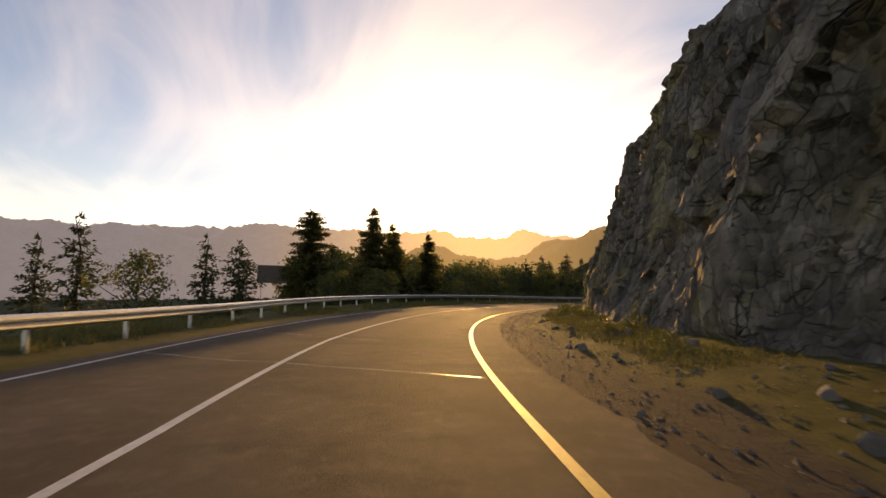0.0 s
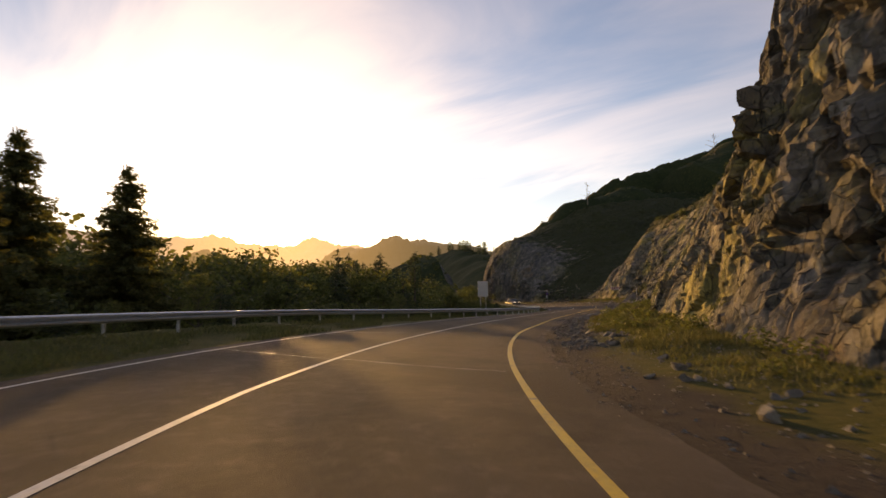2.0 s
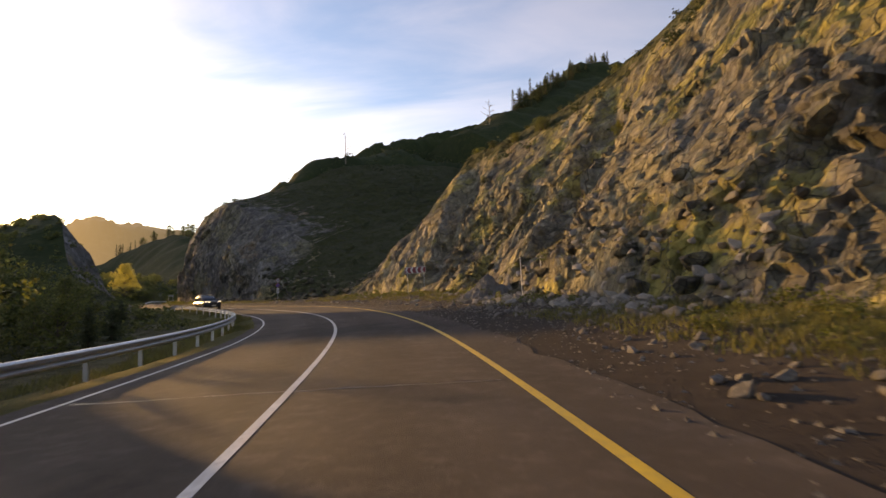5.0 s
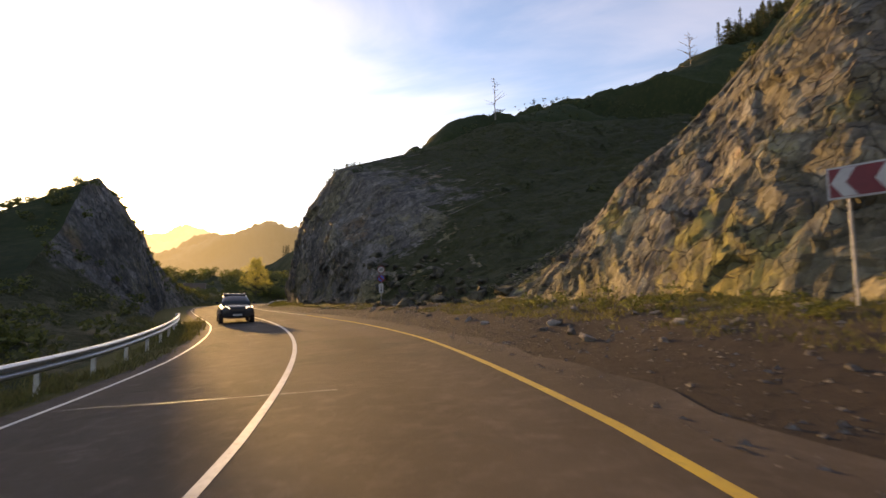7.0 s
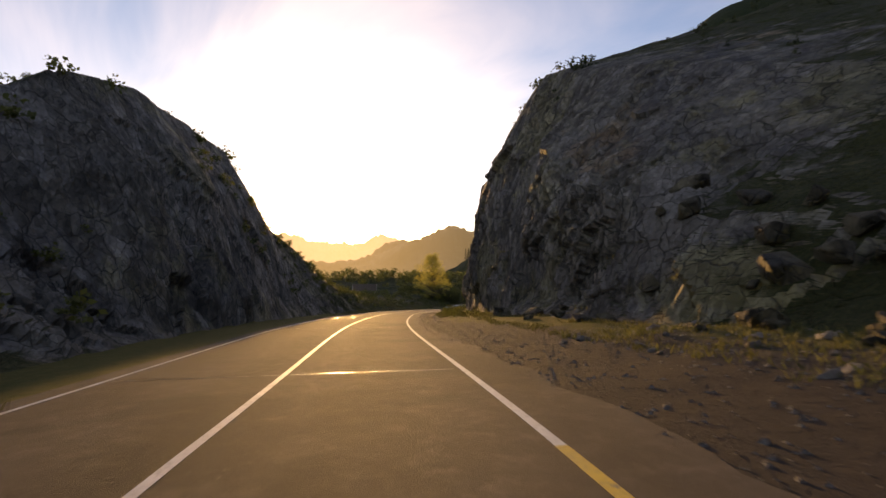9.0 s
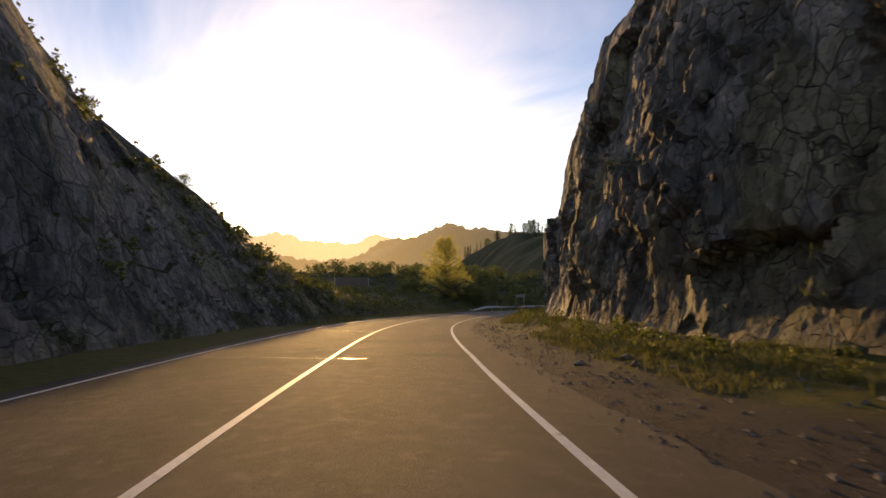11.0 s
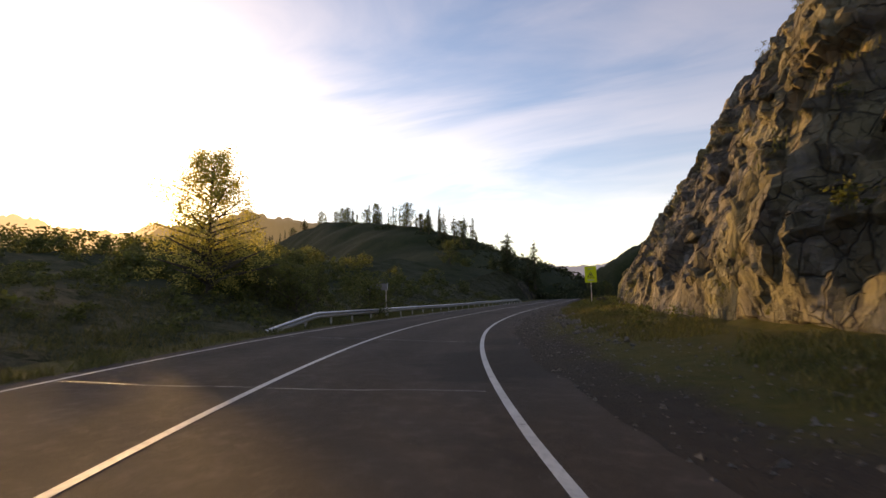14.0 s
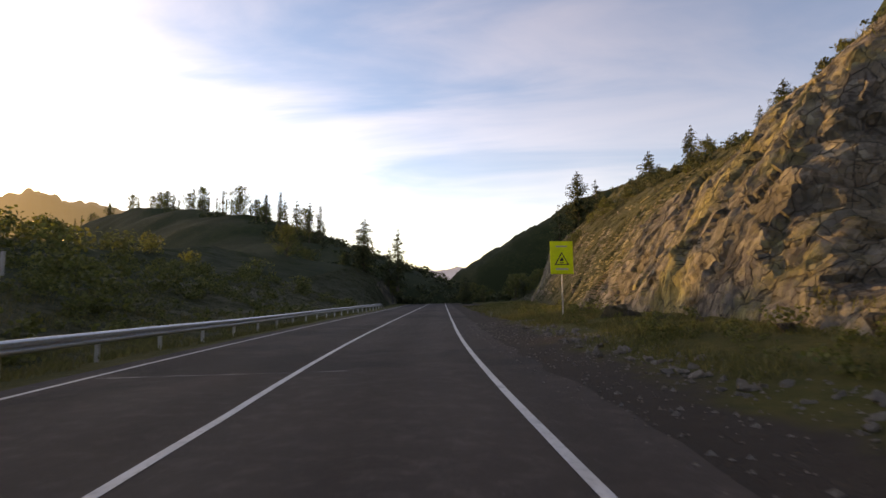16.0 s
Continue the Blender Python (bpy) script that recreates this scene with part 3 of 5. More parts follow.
def slope(side, table, rocky, shares, seed, steps):
    """The land beside the road on one side as three sheets: verge, rock face and hillside. steps: (from, to, step) along the road."""
    s = np.concatenate([np.arange(*k) for k in steps])
    keys = np.array(table, float)
    cols = [np.interp(s, keys[:, 0], keys[:, i]) for i in range(1, 11)]
    smooth = np.ones(9) / 9
    cols = [np.convolve(np.pad(c, 4, mode="edge"), smooth, mode="valid") for c in cols]
    edge = (keyed(s, RIGHT_LINE) + 0.85) if side > 0 else -(keyed(s, LEFT_LINE) - 0.5)
    pts = [(edge, road_z(s, side * edge) - 0.012)] + [(cols[2 * i], cols[2 * i + 1]) for i in range(5)]
    pts[1] = (pts[1][0], pts[1][1] + road_z(s, side * pts[1][0]) * 0.6)
    out, up, fade = [], [], []
    for i, n in enumerate(shares):
        u = np.linspace(0, 1, n, endpoint=(i == len(shares) - 1))
        (d0, z0), (d1, z1) = pts[i], pts[i + 1]
        ease = u if i else u * u * (3 - 2 * u)
        out.append(d0[:, None] + (d1 - d0)[:, None] * u)
        up.append(z0[:, None] + (z1 - z0)[:, None] * ease)
        fade.append(np.broadcast_to({0: 0 * u, 1: np.minimum(1, u * 5 + 0.15), 2: 1 - 0.8 * u, 3: 0.2 - 0.15 * u, 4: 0.05 + 0 * u}[i], (len(s), n)))
    d, z, w = np.concatenate(out, 1), np.concatenate(up, 1), np.concatenate(fade, 1) * keyed(s, rocky)[:, None]
    n_s, n_c = d.shape
    turf = 0 * d
    if side > 0:
        from_crest = (d - (pts[2][0] + 0.62 * (pts[3][0] - pts[2][0]))[:, None]) / (0.3 * (pts[3][0] - pts[2][0]))[:, None]
        turf = np.clip(from_crest + 0.5 * fbm(np.stack([np.repeat(s, n_c) / 3.5, d.reshape(-1) / 3.0, z.reshape(-1) / 3.0], 1), 3, seed + 8).reshape(n_s, n_c), 0, 1) * keyed(s, CREST_GRASS)[:, None]
        w = w * (1 - 0.75 * turf)
    gd, gz = np.gradient(d, axis=1), np.gradient(z, axis=1)
    size = np.hypot(gd, gz) + 1e-9
    nd, nz = -gz / size, gd / size
    p = place(s[:, None], side * d, z).reshape(-1, 3)
    a, b = radians(28), radians(-24)
    q = np.stack([p[:, 0] * math.cos(a) + p[:, 2] * math.sin(a), p[:, 1], -p[:, 0] * math.sin(a) + p[:, 2] * math.cos(a)], 1)
    q = np.stack([q[:, 0], q[:, 1] * math.cos(b) + q[:, 2] * math.sin(b), -q[:, 1] * math.sin(b) + q[:, 2] * math.cos(b)], 1)
    busy = w.reshape(-1) > 0.015
    p_all, p, q = p, p[busy], q[busy]
    r = np.stack([np.repeat(s, n_c)[busy], d.reshape(-1)[busy], z.reshape(-1)[busy]], 1)
    rib = np.stack([(r[:, 0] + 0.35 * r[:, 2]), r[:, 1], (r[:, 2] - 0.35 * r[:, 0])], 1)
    warp = np.stack([fbm(q * 0.5 + 9, 3, 41), fbm(q * 0.5 + 31, 3, 42), fbm(q * 0.5 + 57, 3, 43)], 1) * 0.5
    k = np.array([1, 1, 0.5])
    ps = np.repeat(s, n_c)[busy]
    broken = np.clip(0.45 + 0.9 * fbm(p / 6.5 + 3.0, 2, seed + 91), keyed(ps, BROKEN_ROCK), 1.0)
    large, fine = keyed(ps, LARGE_ROCK), keyed(ps, FINE_ROCK)
    if side < 0:
        large, fine = large * 0.8, fine * 0.3
    mid, mid_tone, mid_gap = blocks((rib + warp) * k / 1.0, seed, True)
    small, small_tone, small_gap = blocks((q + warp * 0.6) * k / 0.48, seed + 29, True)
    cleft = np.exp(-(mid_gap / 0.07) ** 2) * broken
    nick = np.exp(-(small_gap / 0.1) ** 2) * broken
    rock = (large * (0.9 * slabs(r, (1.0, 0.3, 0.5), (-0.45, 0.2, 1.0), 4.4, seed) + 0.55 * blocks((rib + warp * 1.8) * np.array([1, 0.6, 0.3]) / 4.0, seed + 50))
            + (0.22 if side > 0 else 0.08) * slabs(r, (1.0, 0.2, 0.62), (-0.6, 0.3, 1.0), 1.9, seed + 10)
            + broken * fine * (0.12 * slabs(r, (-0.75, 0.25, 0.7), (0.7, 0.3, 0.75), 1.05, seed + 20) + 0.3 * blocks((rib + warp * 1.3) * np.array([1, 0.8, 0.55]) / 2.1, seed + 70) + 0.13 * mid + 0.035 * small - 0.14 * cleft - 0.025 * nick)
            + 0.7 * fbm(p / 11.0, 2, seed + 5)) + 0.3 - 0.6 * large
    if side > 0:
        for g, half, deep in GULLIES:
            rock = rock - deep * np.exp(-((ps - g - 0.3 * (p[:, 2] - 5) + 0.8 * warp[:, 0]) / half) ** 4) * np.clip(p[:, 2] / 4 - 0.3, 0, 1)
        for g, high, run in RIBS:
            past = ps - g - 0.18 * (p[:, 2] - 3) - 0.9 * warp[:, 0]
            rock = rock + high * (np.where(past > 0, np.exp(-np.maximum(past, 0) / run), 0) - 0.7 * np.where(past < 0, np.exp(np.minimum(past, 0) / 1.6), 0)) * (1 - np.exp(-(past / 0.3) ** 2)) * np.clip(p[:, 2] / 1.5, 0, 1)
    full, tone, joint = np.zeros(len(p_all)), np.full(len(p_all), 0.5), np.zeros(len(p_all))
    full[busy], tone[busy], joint[busy] = rock, 0.5 + (0.6 * mid_tone + 0.4 * small_tone - 0.5) * np.clip(broken + 0.2, 0, 1), np.clip(cleft + 0.6 * nick, 0, 1)
    p, rock = p_all, full.reshape(n_s, n_c) * w
    first = shares[0]
    rough = fbm(p / 3.0, 4, seed + 77).reshape(n_s, n_c)
    inner = np.clip((d - pts[0][0][:, None]) / 4.0, 0, 1)
    d2 = d + nd * rock
    z2 = z + nz * rock + rough * (0.10 * inner + 0.5 * np.clip((d - 20) / 25, 0, 1))
    z2[:, :first] = np.where(np.arange(first)[None, :] == 0, z[:, :first], z2[:, :first])
    v = place(s[:, None], side * d2, z2)
    cuts = [0, shares[0] + 1, shares[0] + shares[1] + shares[2] + 1]
    sheets = []
    for a0, b0 in ((0, cuts[1]), (cuts[1] - 1, cuts[2]), (cuts[2] - 1, n_c)):
        sheet = v[:, a0:b0]
        f = grid_faces(n_s, b0 - a0)
        spread = np.clip((d[:, a0:b0] - pts[3][0][:, None]) / 14.0, 0, 1) * (1 - 0.6 * keyed(s, BARE_HILL)[:, None] if side > 0 else 1)
        soft = np.maximum(np.maximum(1 - keyed(s, rocky)[:, None], spread), 0.9 * turf[:, a0:b0])
        marks = {"tone": tone.reshape(n_s, n_c)[:, a0:b0], "joint": joint.reshape(n_s, n_c)[:, a0:b0], "soft": soft,
                 "grey": np.broadcast_to(keyed(s, GREY_SHADE_ROCK)[:, None], soft.shape)}
        sheets.append((sheet.reshape(-1, 3), f[:, ::-1] if side > 0 else f, marks))
    return s, d2, z2, sheets, cuts


def lay_land(parts, names, mats, labels):
    for (verts, faces, marks), name, mat, label in zip(parts, names, mats, labels):
        ob = tagged(mesh_object(name, verts, faces, mat), label, "slope", kind="structure")
        if mat == ROCK:
            for key, values in marks.items():
                ob.data.attributes.new(key, "FLOAT", "POINT").data.foreach_set("value", np.ascontiguousarray(values, dtype=np.float32).ravel())


RS, RD, RZ, _sheets, RCUT = slope(1, RIGHT, ROCKY_RIGHT, (14, 70, 60, 26, 10), 3, [(S0, 5, 0.8), (5, 60, 0.22), (60, 150, 0.15), (150, 180, 0.22), (180, 300, 0.15), (300, 345, 0.3), (345, S_END, 0.8)])
lay_land(_sheets, ("verge_right", "rock_cliff", "hillside_right"), (GRAVEL, ROCK, ROCK),
         ("gravel shoulder and dry grassy ditch beside the road", "jagged blasted grey-brown rock face with yellow lichen", "steep dry grass mountainside above the rock cut"))
LS, LD, LZ, _sheets, LCUT = slope(-1, LEFT, ROCKY_LEFT, (12, 40, 34, 14, 8), 61, [(S0, 160, 0.6), (160, 250, 0.25), (250, S_END, 0.6)])
lay_land(_sheets, ("verge_left", "embankment_left", "hillside_left"), (EARTH, ROCK, SLOPE),
         ("grassy verge beside the guard rail", "rocky bank and slope below the road", "dry grass slope dropping to the valley"))


def verge_material():
    m = bpy.data.materials.new("gravel_into_grass")
    m.use_nodes = True
    t = m.node_tree
    bsdf = t.nodes["Principled BSDF"]
    where = node(t, "ShaderNodeTexCoord").outputs["Object"]
    n1 = node(t, "ShaderNodeTexNoise", {"Vector": where, "Scale": 0.5, "Detail": 6, "Roughness": 0.65}).outputs[0]
    n2 = node(t, "ShaderNodeTexNoise", {"Vector": where, "Scale": 22.0, "Detail": 4, "Roughness": 0.7}).outputs[0]
    n3 = node(t, "ShaderNodeTexNoise", {"Vector": where, "Scale": 3.0, "Detail": 5, "Roughness": 0.7}).outputs[0]
    gravel = blend(t, ramp(t, n3, 0.35, 0.65), (0.058, 0.047, 0.041), (0.046, 0.038, 0.033))
    gravel = blend(t, ramp(t, n2, 0.58, 0.78), gravel, (0.105, 0.091, 0.079))
    grass = blend(t, ramp(t, n3, 0.35, 0.65), (0.07, 0.072, 0.022), (0.105, 0.093, 0.033))
    grass = blend(t, ramp(t, n2, 0.6, 0.8), grass, (0.16, 0.135, 0.055))
    far = node(t, "ShaderNodeAttribute", attribute_name="outward").outputs["Fac"]
    pale = calc(t, "MULTIPLY", ramp(t, calc(t, "ADD", far, calc(t, "MULTIPLY", n1, 0.25)), 0.3, 0.45), ramp(t, n3, 0.35, 0.6))
    gravel = blend(t, calc(t, "MULTIPLY", pale, 0.25), gravel, (0.12, 0.1, 0.082))
    grown = ramp(t, calc(t, "ADD", far, calc(t, "MULTIPLY", n1, 0.6)), 0.72, 0.9)
    t.links.new(blend(t, grown, gravel, grass), bsdf.inputs["Base Color"])
    bsdf.inputs["Roughness"].default_value = 0.93
    bsdf.inputs["Specular IOR Level"].default_value = 0.1
    bump = node(t, "ShaderNodeBump", {"Strength": 1.0, "Distance": 0.06, "Height": calc(t, "ADD", n2, calc(t, "MULTIPLY", n3, 1.5))})
    t.links.new(bump.outputs[0], bsdf.inputs["Normal"])
    return m


VERGE = verge_material()
VERGE_GROWN = [(-60, .2), (54, .16), (64, .06), (100, -.05), (112, -.22), (178, -.2), (192, .12), (205, .18), (246, .2), (254, .22), (300, .2), (500, .1)]
for _name, _n, _rows in (("verge_right", RCUT[1], len(RS)), ("verge_left", LCUT[1], len(LS))):
    _me = bpy.data.objects[_name].data
    _me.materials[0] = VERGE
    _far = _me.attributes.new("outward", "FLOAT", "POINT")
    _out = np.linspace(0, 1, _n)[None, :] + (0.85 if _name == "verge_left" else keyed(RS, VERGE_GROWN)[:, None]) * np.ones((_rows, 1))
    _far.data.foreach_set("value", np.ascontiguousarray(_out, dtype=np.float32).ravel())


def land(side, s, d):
    """Height of the sloping land there."""
    ss, dd, zz = (RS, RD, RZ) if side > 0 else (LS, LD, LZ)
    i = int(np.clip(np.searchsorted(ss, s), 0, len(ss) - 1))
    j = np.argsort(dd[i])
    return float(np.interp(d, dd[i][j], zz[i][j]))


# far ground and mountains
def plain():
    n = 90
    r = np.concatenate([[0.0], np.geomspace(30, 4600, 40)])
    a = np.linspace(0, 2 * math.pi, n + 1)
    x, y = r[:, None] * np.cos(a) - 90, r[:, None] * np.sin(a) + 110
    p = np.stack([x, y, 0 * x], -1).reshape(-1, 3)
    z = -20 + 3 * fbm(p / 120.0, 3, 5) + 19 * np.clip((p[:, 1] - 300) / 110, 0, 1) * np.clip(1 - (p[:, 1] - 1200) / 1500, 0, 1)
    p[:, 2] = z
    return mesh_object("ground", p, grid_faces(len(r), n + 1), SLOPE, smooth=True)


tagged(plain(), "dry grass valley floor reaching to the mountains", "ground", kind="structure")


def ridge(name, centre, profile, reach, mat, label, seed, floor=-22):
    """A range of hills seen from centre: profile of (yaw, metres away, height)."""
    yaws, away, high = (np.array(c, float) for c in zip(*profile))
    yaw = np.linspace(yaws[0], yaws[-1], int(abs(yaws[-1] - yaws[0]) * 6) + 2)
    r0, h0 = np.interp(yaw, yaws, away), np.interp(yaw, yaws, high)
    u = np.linspace(-1, 1, 33)
    prof = np.cos(u * math.pi / 2) ** 1.2
    r = r0[:, None] + u[None, :] * reach
    a = np.radians(yaw)[:, None]
    x, y = centre[0] - np.sin(a) * r, centre[1] + np.cos(a) * r
    q = np.stack([x, y, 0 * x], -1).reshape(-1, 3)
    lump = (1 + 0.16 * fbm(q / (reach * 0.35), 5, seed)).reshape(x.shape)
    z = floor + (h0[:, None] - floor) * prof[None, :] * lump + (np.abs(fbm(q / (reach * 0.03), 2, seed + 3)) * reach * 0.012).reshape(x.shape)
    ob = mesh_object(name, np.stack([x, y, z], -1).reshape(-1, 3), grid_faces(*x.shape), mat, smooth=True)
    return tagged(ob, label, "mountain", kind="structure")


# these ranges carry their haze as painted colour and glow
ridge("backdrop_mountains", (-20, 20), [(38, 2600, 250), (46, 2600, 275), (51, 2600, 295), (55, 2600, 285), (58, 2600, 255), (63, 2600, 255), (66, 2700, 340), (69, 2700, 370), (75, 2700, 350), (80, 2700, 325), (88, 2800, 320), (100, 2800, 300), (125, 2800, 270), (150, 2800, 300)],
      700, FAR_BLUE, "pale mountain range across the valley with painted-in haze", 7)
ridge("backdrop_hills", (-165, 195), [(-12, 2600, 60), (2, 2600, 130), (12, 2500, 150), (20, 2500, 120), (34, 2400, 60)], 500, FAR_BLUE, "pale hills at the valley's end with painted-in haze", 9)
ridge("wooded_ridge", (-60, 60), [(34, 900, 70), (41, 900, 95), (45, 900, 106), (47, 900, 121), (52, 900, 108), (56, 900, 72), (62, 950, 65), (68, 950, 90), (76, 1000, 60), (84, 1000, 20)], 300, FAR_GREEN, "dark wooded ridge with painted-in evening haze", 11)


def mound(name, crest, width, mat, label, seed, grow=0.0, jag=0.0):
    """A hill about a line of crest points (x, y, z)."""
    c = np.array(crest, float)
    n = 130
    t = np.linspace(0, len(c) - 1, n)
    line = np.stack([np.interp(t, np.arange(len(c)), c[:, i]) for i in range(3)], 1)
    k = np.ones(17) / 17
    line = np.stack([np.convolve(np.pad(line[:, i], 8, mode="edge"), k, mode="valid") for i in range(3)], 1)
    g = np.gradient(line[:, :2], axis=0)
    g /= np.linalg.norm(g, axis=1)[:, None]
    across = np.stack([g[:, 1], -g[:, 0]], 1)
    v = np.linspace(-1, 1, 41)
    spread = width * np.clip(np.linspace(grow, 1, n) if grow else np.ones(n), 0, 1)
    xy = line[:, None, :2] + across[:, None, :] * (v[None, :] * spread[:, None])[:, :, None]
    q = np.concatenate([xy, np.zeros((*xy.shape[:2], 1))], 2).reshape(-1, 3)
    lump = (1 + 0.035 * fbm(q / 18.0, 4, seed)).reshape(n, 41)
    lump = lump * np.clip(np.minimum(np.arange(n), n - 1 - np.arange(n)) / 3.0, 0, 1)[:, None] ** 0.5
    crag = (1.5 * slabs(q, (0.7, 0.7, 0.1), (0.7, -0.7, 0.1), 7.0, seed) + 0.9 * blocks(q / 4.0, seed)).reshape(n, 41) * (np.cos(v * math.pi / 2) ** 3)[None, :] * jag
    z = crag - 20 + (line[:, 2:3] + 20) * (np.cos(v * math.pi / 2) ** 1.1)[None, :] * lump
    ob = mesh_object(name, np.concatenate([xy, z[:, :, None]], 2).reshape(-1, 3), grid_faces(n, 41)[:, ::-1], mat, smooth=True)
    return tagged(ob, label, "hill", kind="structure"), line


HILL, CREST = mound("wooded_hill", [(-203, 305, -8), (-210, 314, 7), (-246, 368, 22), (-278, 393, 33), (-316, 424, 42), (-400, 490, 60), (-455, 530, 68), (-507, 537, 58), (-535, 525, 44), (-580, 500, 15)], 85, SLOPE,
                    "dark hill with a thin row of trees along its crest", 21)
RIDGE, RIDGE_LINE = mound("mountain_ridge", [(-127, 161, 0), (-125.5, 169, 17), (-124, 178, 28), (-117, 192, 37.5), (-110, 206, 44.5), (-100, 220, 42.5), (-86, 232, 41), (-66, 234, 41), (-46, 214, 46), (-30, 190, 51), (-10, 160, 53), (20, 130, 52)],
                           85, SLOPE, "steep dark grassy mountain ridge with sparse trees", 33, 0.12, 0.7)
mound("mountain_back", [(-123, 212, 39), (-120, 226, 49), (-110, 238, 55), (-100, 248, 61), (-88, 255, 65), (-72, 262, 69), (-50, 270, 72)], 26, SLOPE, "dark bare mountain crest rising behind the grassy ridge", 47, 0, 0.7)
mound("mountain_spur", [(-90, 222, 46), (-76, 245, 60), (-62, 270, 78), (-50, 306, 97), (-35, 340, 116), (-20, 380, 130), (0, 420, 135)], 80, SLOPE, "high dark mountain spur with a row of spruces", 43, 0, 0.7)
SPUR_LINE = [(-70, 256, 68), (-62, 270, 77), (-56, 288, 87), (-50, 306, 96), (-42, 323, 106), (-35, 340, 115), (-28, 360, 123)]
mound("low_hill", [(-208, 391, 0), (-204, 392, 5), (-195, 396, 14), (-183, 397, 21), (-160, 403, 35), (-130, 400, 45), (-90, 400, 50)], 45, SLOPE, "dark low hill closing the end of the straight", 45, 0, 0.5)


# ---------------------------------------------------------------- plain painted and shiny materials
def plain_material(name, colour, rough=0.5, metal=0.0, glow=0.0):
    m = material(name, [colour, tuple(c * 0.88 for c in colour), tuple(c * 0.75 for c in colour)], 1.2, rough=rough, bump=0.05, metal=metal)
    if glow:
        b = m.node_tree.nodes["Principled BSDF"]
        b.inputs["Emission Color"].default_value = (*colour, 1)
        b.inputs["Emission Strength"].default_value = glow
    return m


SIGN_WHITE = plain_material("sign_white", (0.44, 0.44, 0.43), 0.5)
SIGN_RED = plain_material("sign_red", (0.2, 0.014, 0.022), 0.45)
SIGN_BLUE = plain_material("sign_blue", (0.03, 0.08, 0.35), 0.45)
SIGN_YELLOW = plain_material("sign_fluorescent_yellow", (0.72, 0.86, 0.02), 0.5)
SIGN_BLACK = plain_material("sign_black", (0.02, 0.02, 0.02), 0.5)
SIGN_GREY = plain_material("sign_back_grey", (0.42, 0.42, 0.42), 0.55, 0.3)
BOARD_BROWN = plain_material("board_back_brown", (0.16, 0.12, 0.1), 0.8)
CAR_PAINT = plain_material("dark_car_paint", (0.03, 0.034, 0.04), 0.22)
CAR_GLASS = plain_material("car_glass", (0.02, 0.025, 0.03), 0.06)
CHROME = plain_material("chrome", (0.7, 0.7, 0.7), 0.15, 1.0)
RUBBER = plain_material("tyre_rubber", (0.02, 0.02, 0.02), 0.85)
LAMP_ON = plain_material("lit_headlight", (1.0, 0.95, 0.85), 0.3, 0.0, 2.0)


# ---------------------------------------------------------------- cracks sealed with tar across the road
def tar_seam(s, lean, a, b, width):
    n = 40
    u = np.linspace(0, 1, n)
    d = a + (b - a) * u
    wave = fbm(np.stack([d * 0.7 + s, d * 0, d * 0 + s], 1), 4, 8) * 0.09
    ss = s + lean * (d - (a + b) / 2) + wave
    w = width * (0.6 + 0.4 * value_noise(np.stack([d * 3 + s, d * 0, d * 0], 1), 4))
    z = road_z(s, d) + 0.005
    v = np.concatenate([place(ss - w, d, z), place(ss + w, d, z)])
    f = np.stack([np.arange(n - 1), np.arange(1, n), n + np.arange(1, n), n + np.arange(n - 1)], 1)
    return mesh_object("tar_seam", v, f[:, ::-1], TAR, ROAD)


SEAMS = [(9.5, -.3, 1), (15.2, -.4, 0), (31.7, .2, 1), (40.0, -.3, 0), (49.0, -.4, 1), (58.8, .2, 0), (73.0, -.3, 1), (87.0, .2, 0), (101.0, -.2, 1), (120.8, .3, 1), (138.0, -.2, 0),
         (152.2, -.35, 1), (159.0, -.2, 0), (162.8, -.15, 1), (174.4, -.1, 1), (192.3, -.1, 1), (210.0, -.2, 0), (221.0, -.3, 1), (233.4, -.37, 1), (240.0, -.3, 1), (246.5, -.32, 0), (252.0, -.2, 1), (260.6, -.42, 1), (276.5, -.17, 1), (282.4, .1, 0), (300.0, -.2, 1)]
for _c, _lean, _whole in SEAMS:
    _l, _r = float(keyed(_c, LEFT_LINE)), float(keyed(_c, RIGHT_LINE))
    tar_seam(_c + _lean * (_l + _r + 4) / 2, _lean, _l + 0.15, _r - (0.2 if _whole else 2.6), 0.026)


# ---------------------------------------------------------------- guard rails
RAIL_GAP = [(-60, 1.75), (18, 1.75), (30, 3.0), (42, 4.6), (60, 4.6), (70, 3.3), (78, 2.1), (90, 1.75), (262, 1.5), (275, 2.0), (300, 2.3), (500, 2.3)]
RAIL_PROFILE = [(0.0, -0.155), (0.035, -0.15), (0.08, -0.105), (0.08, -0.06), (0.03, -0.02), (0.0, 0.0), (0.03, 0.02), (0.08, 0.06), (0.08, 0.105), (0.035, 0.15), (0.0, 0.155)]


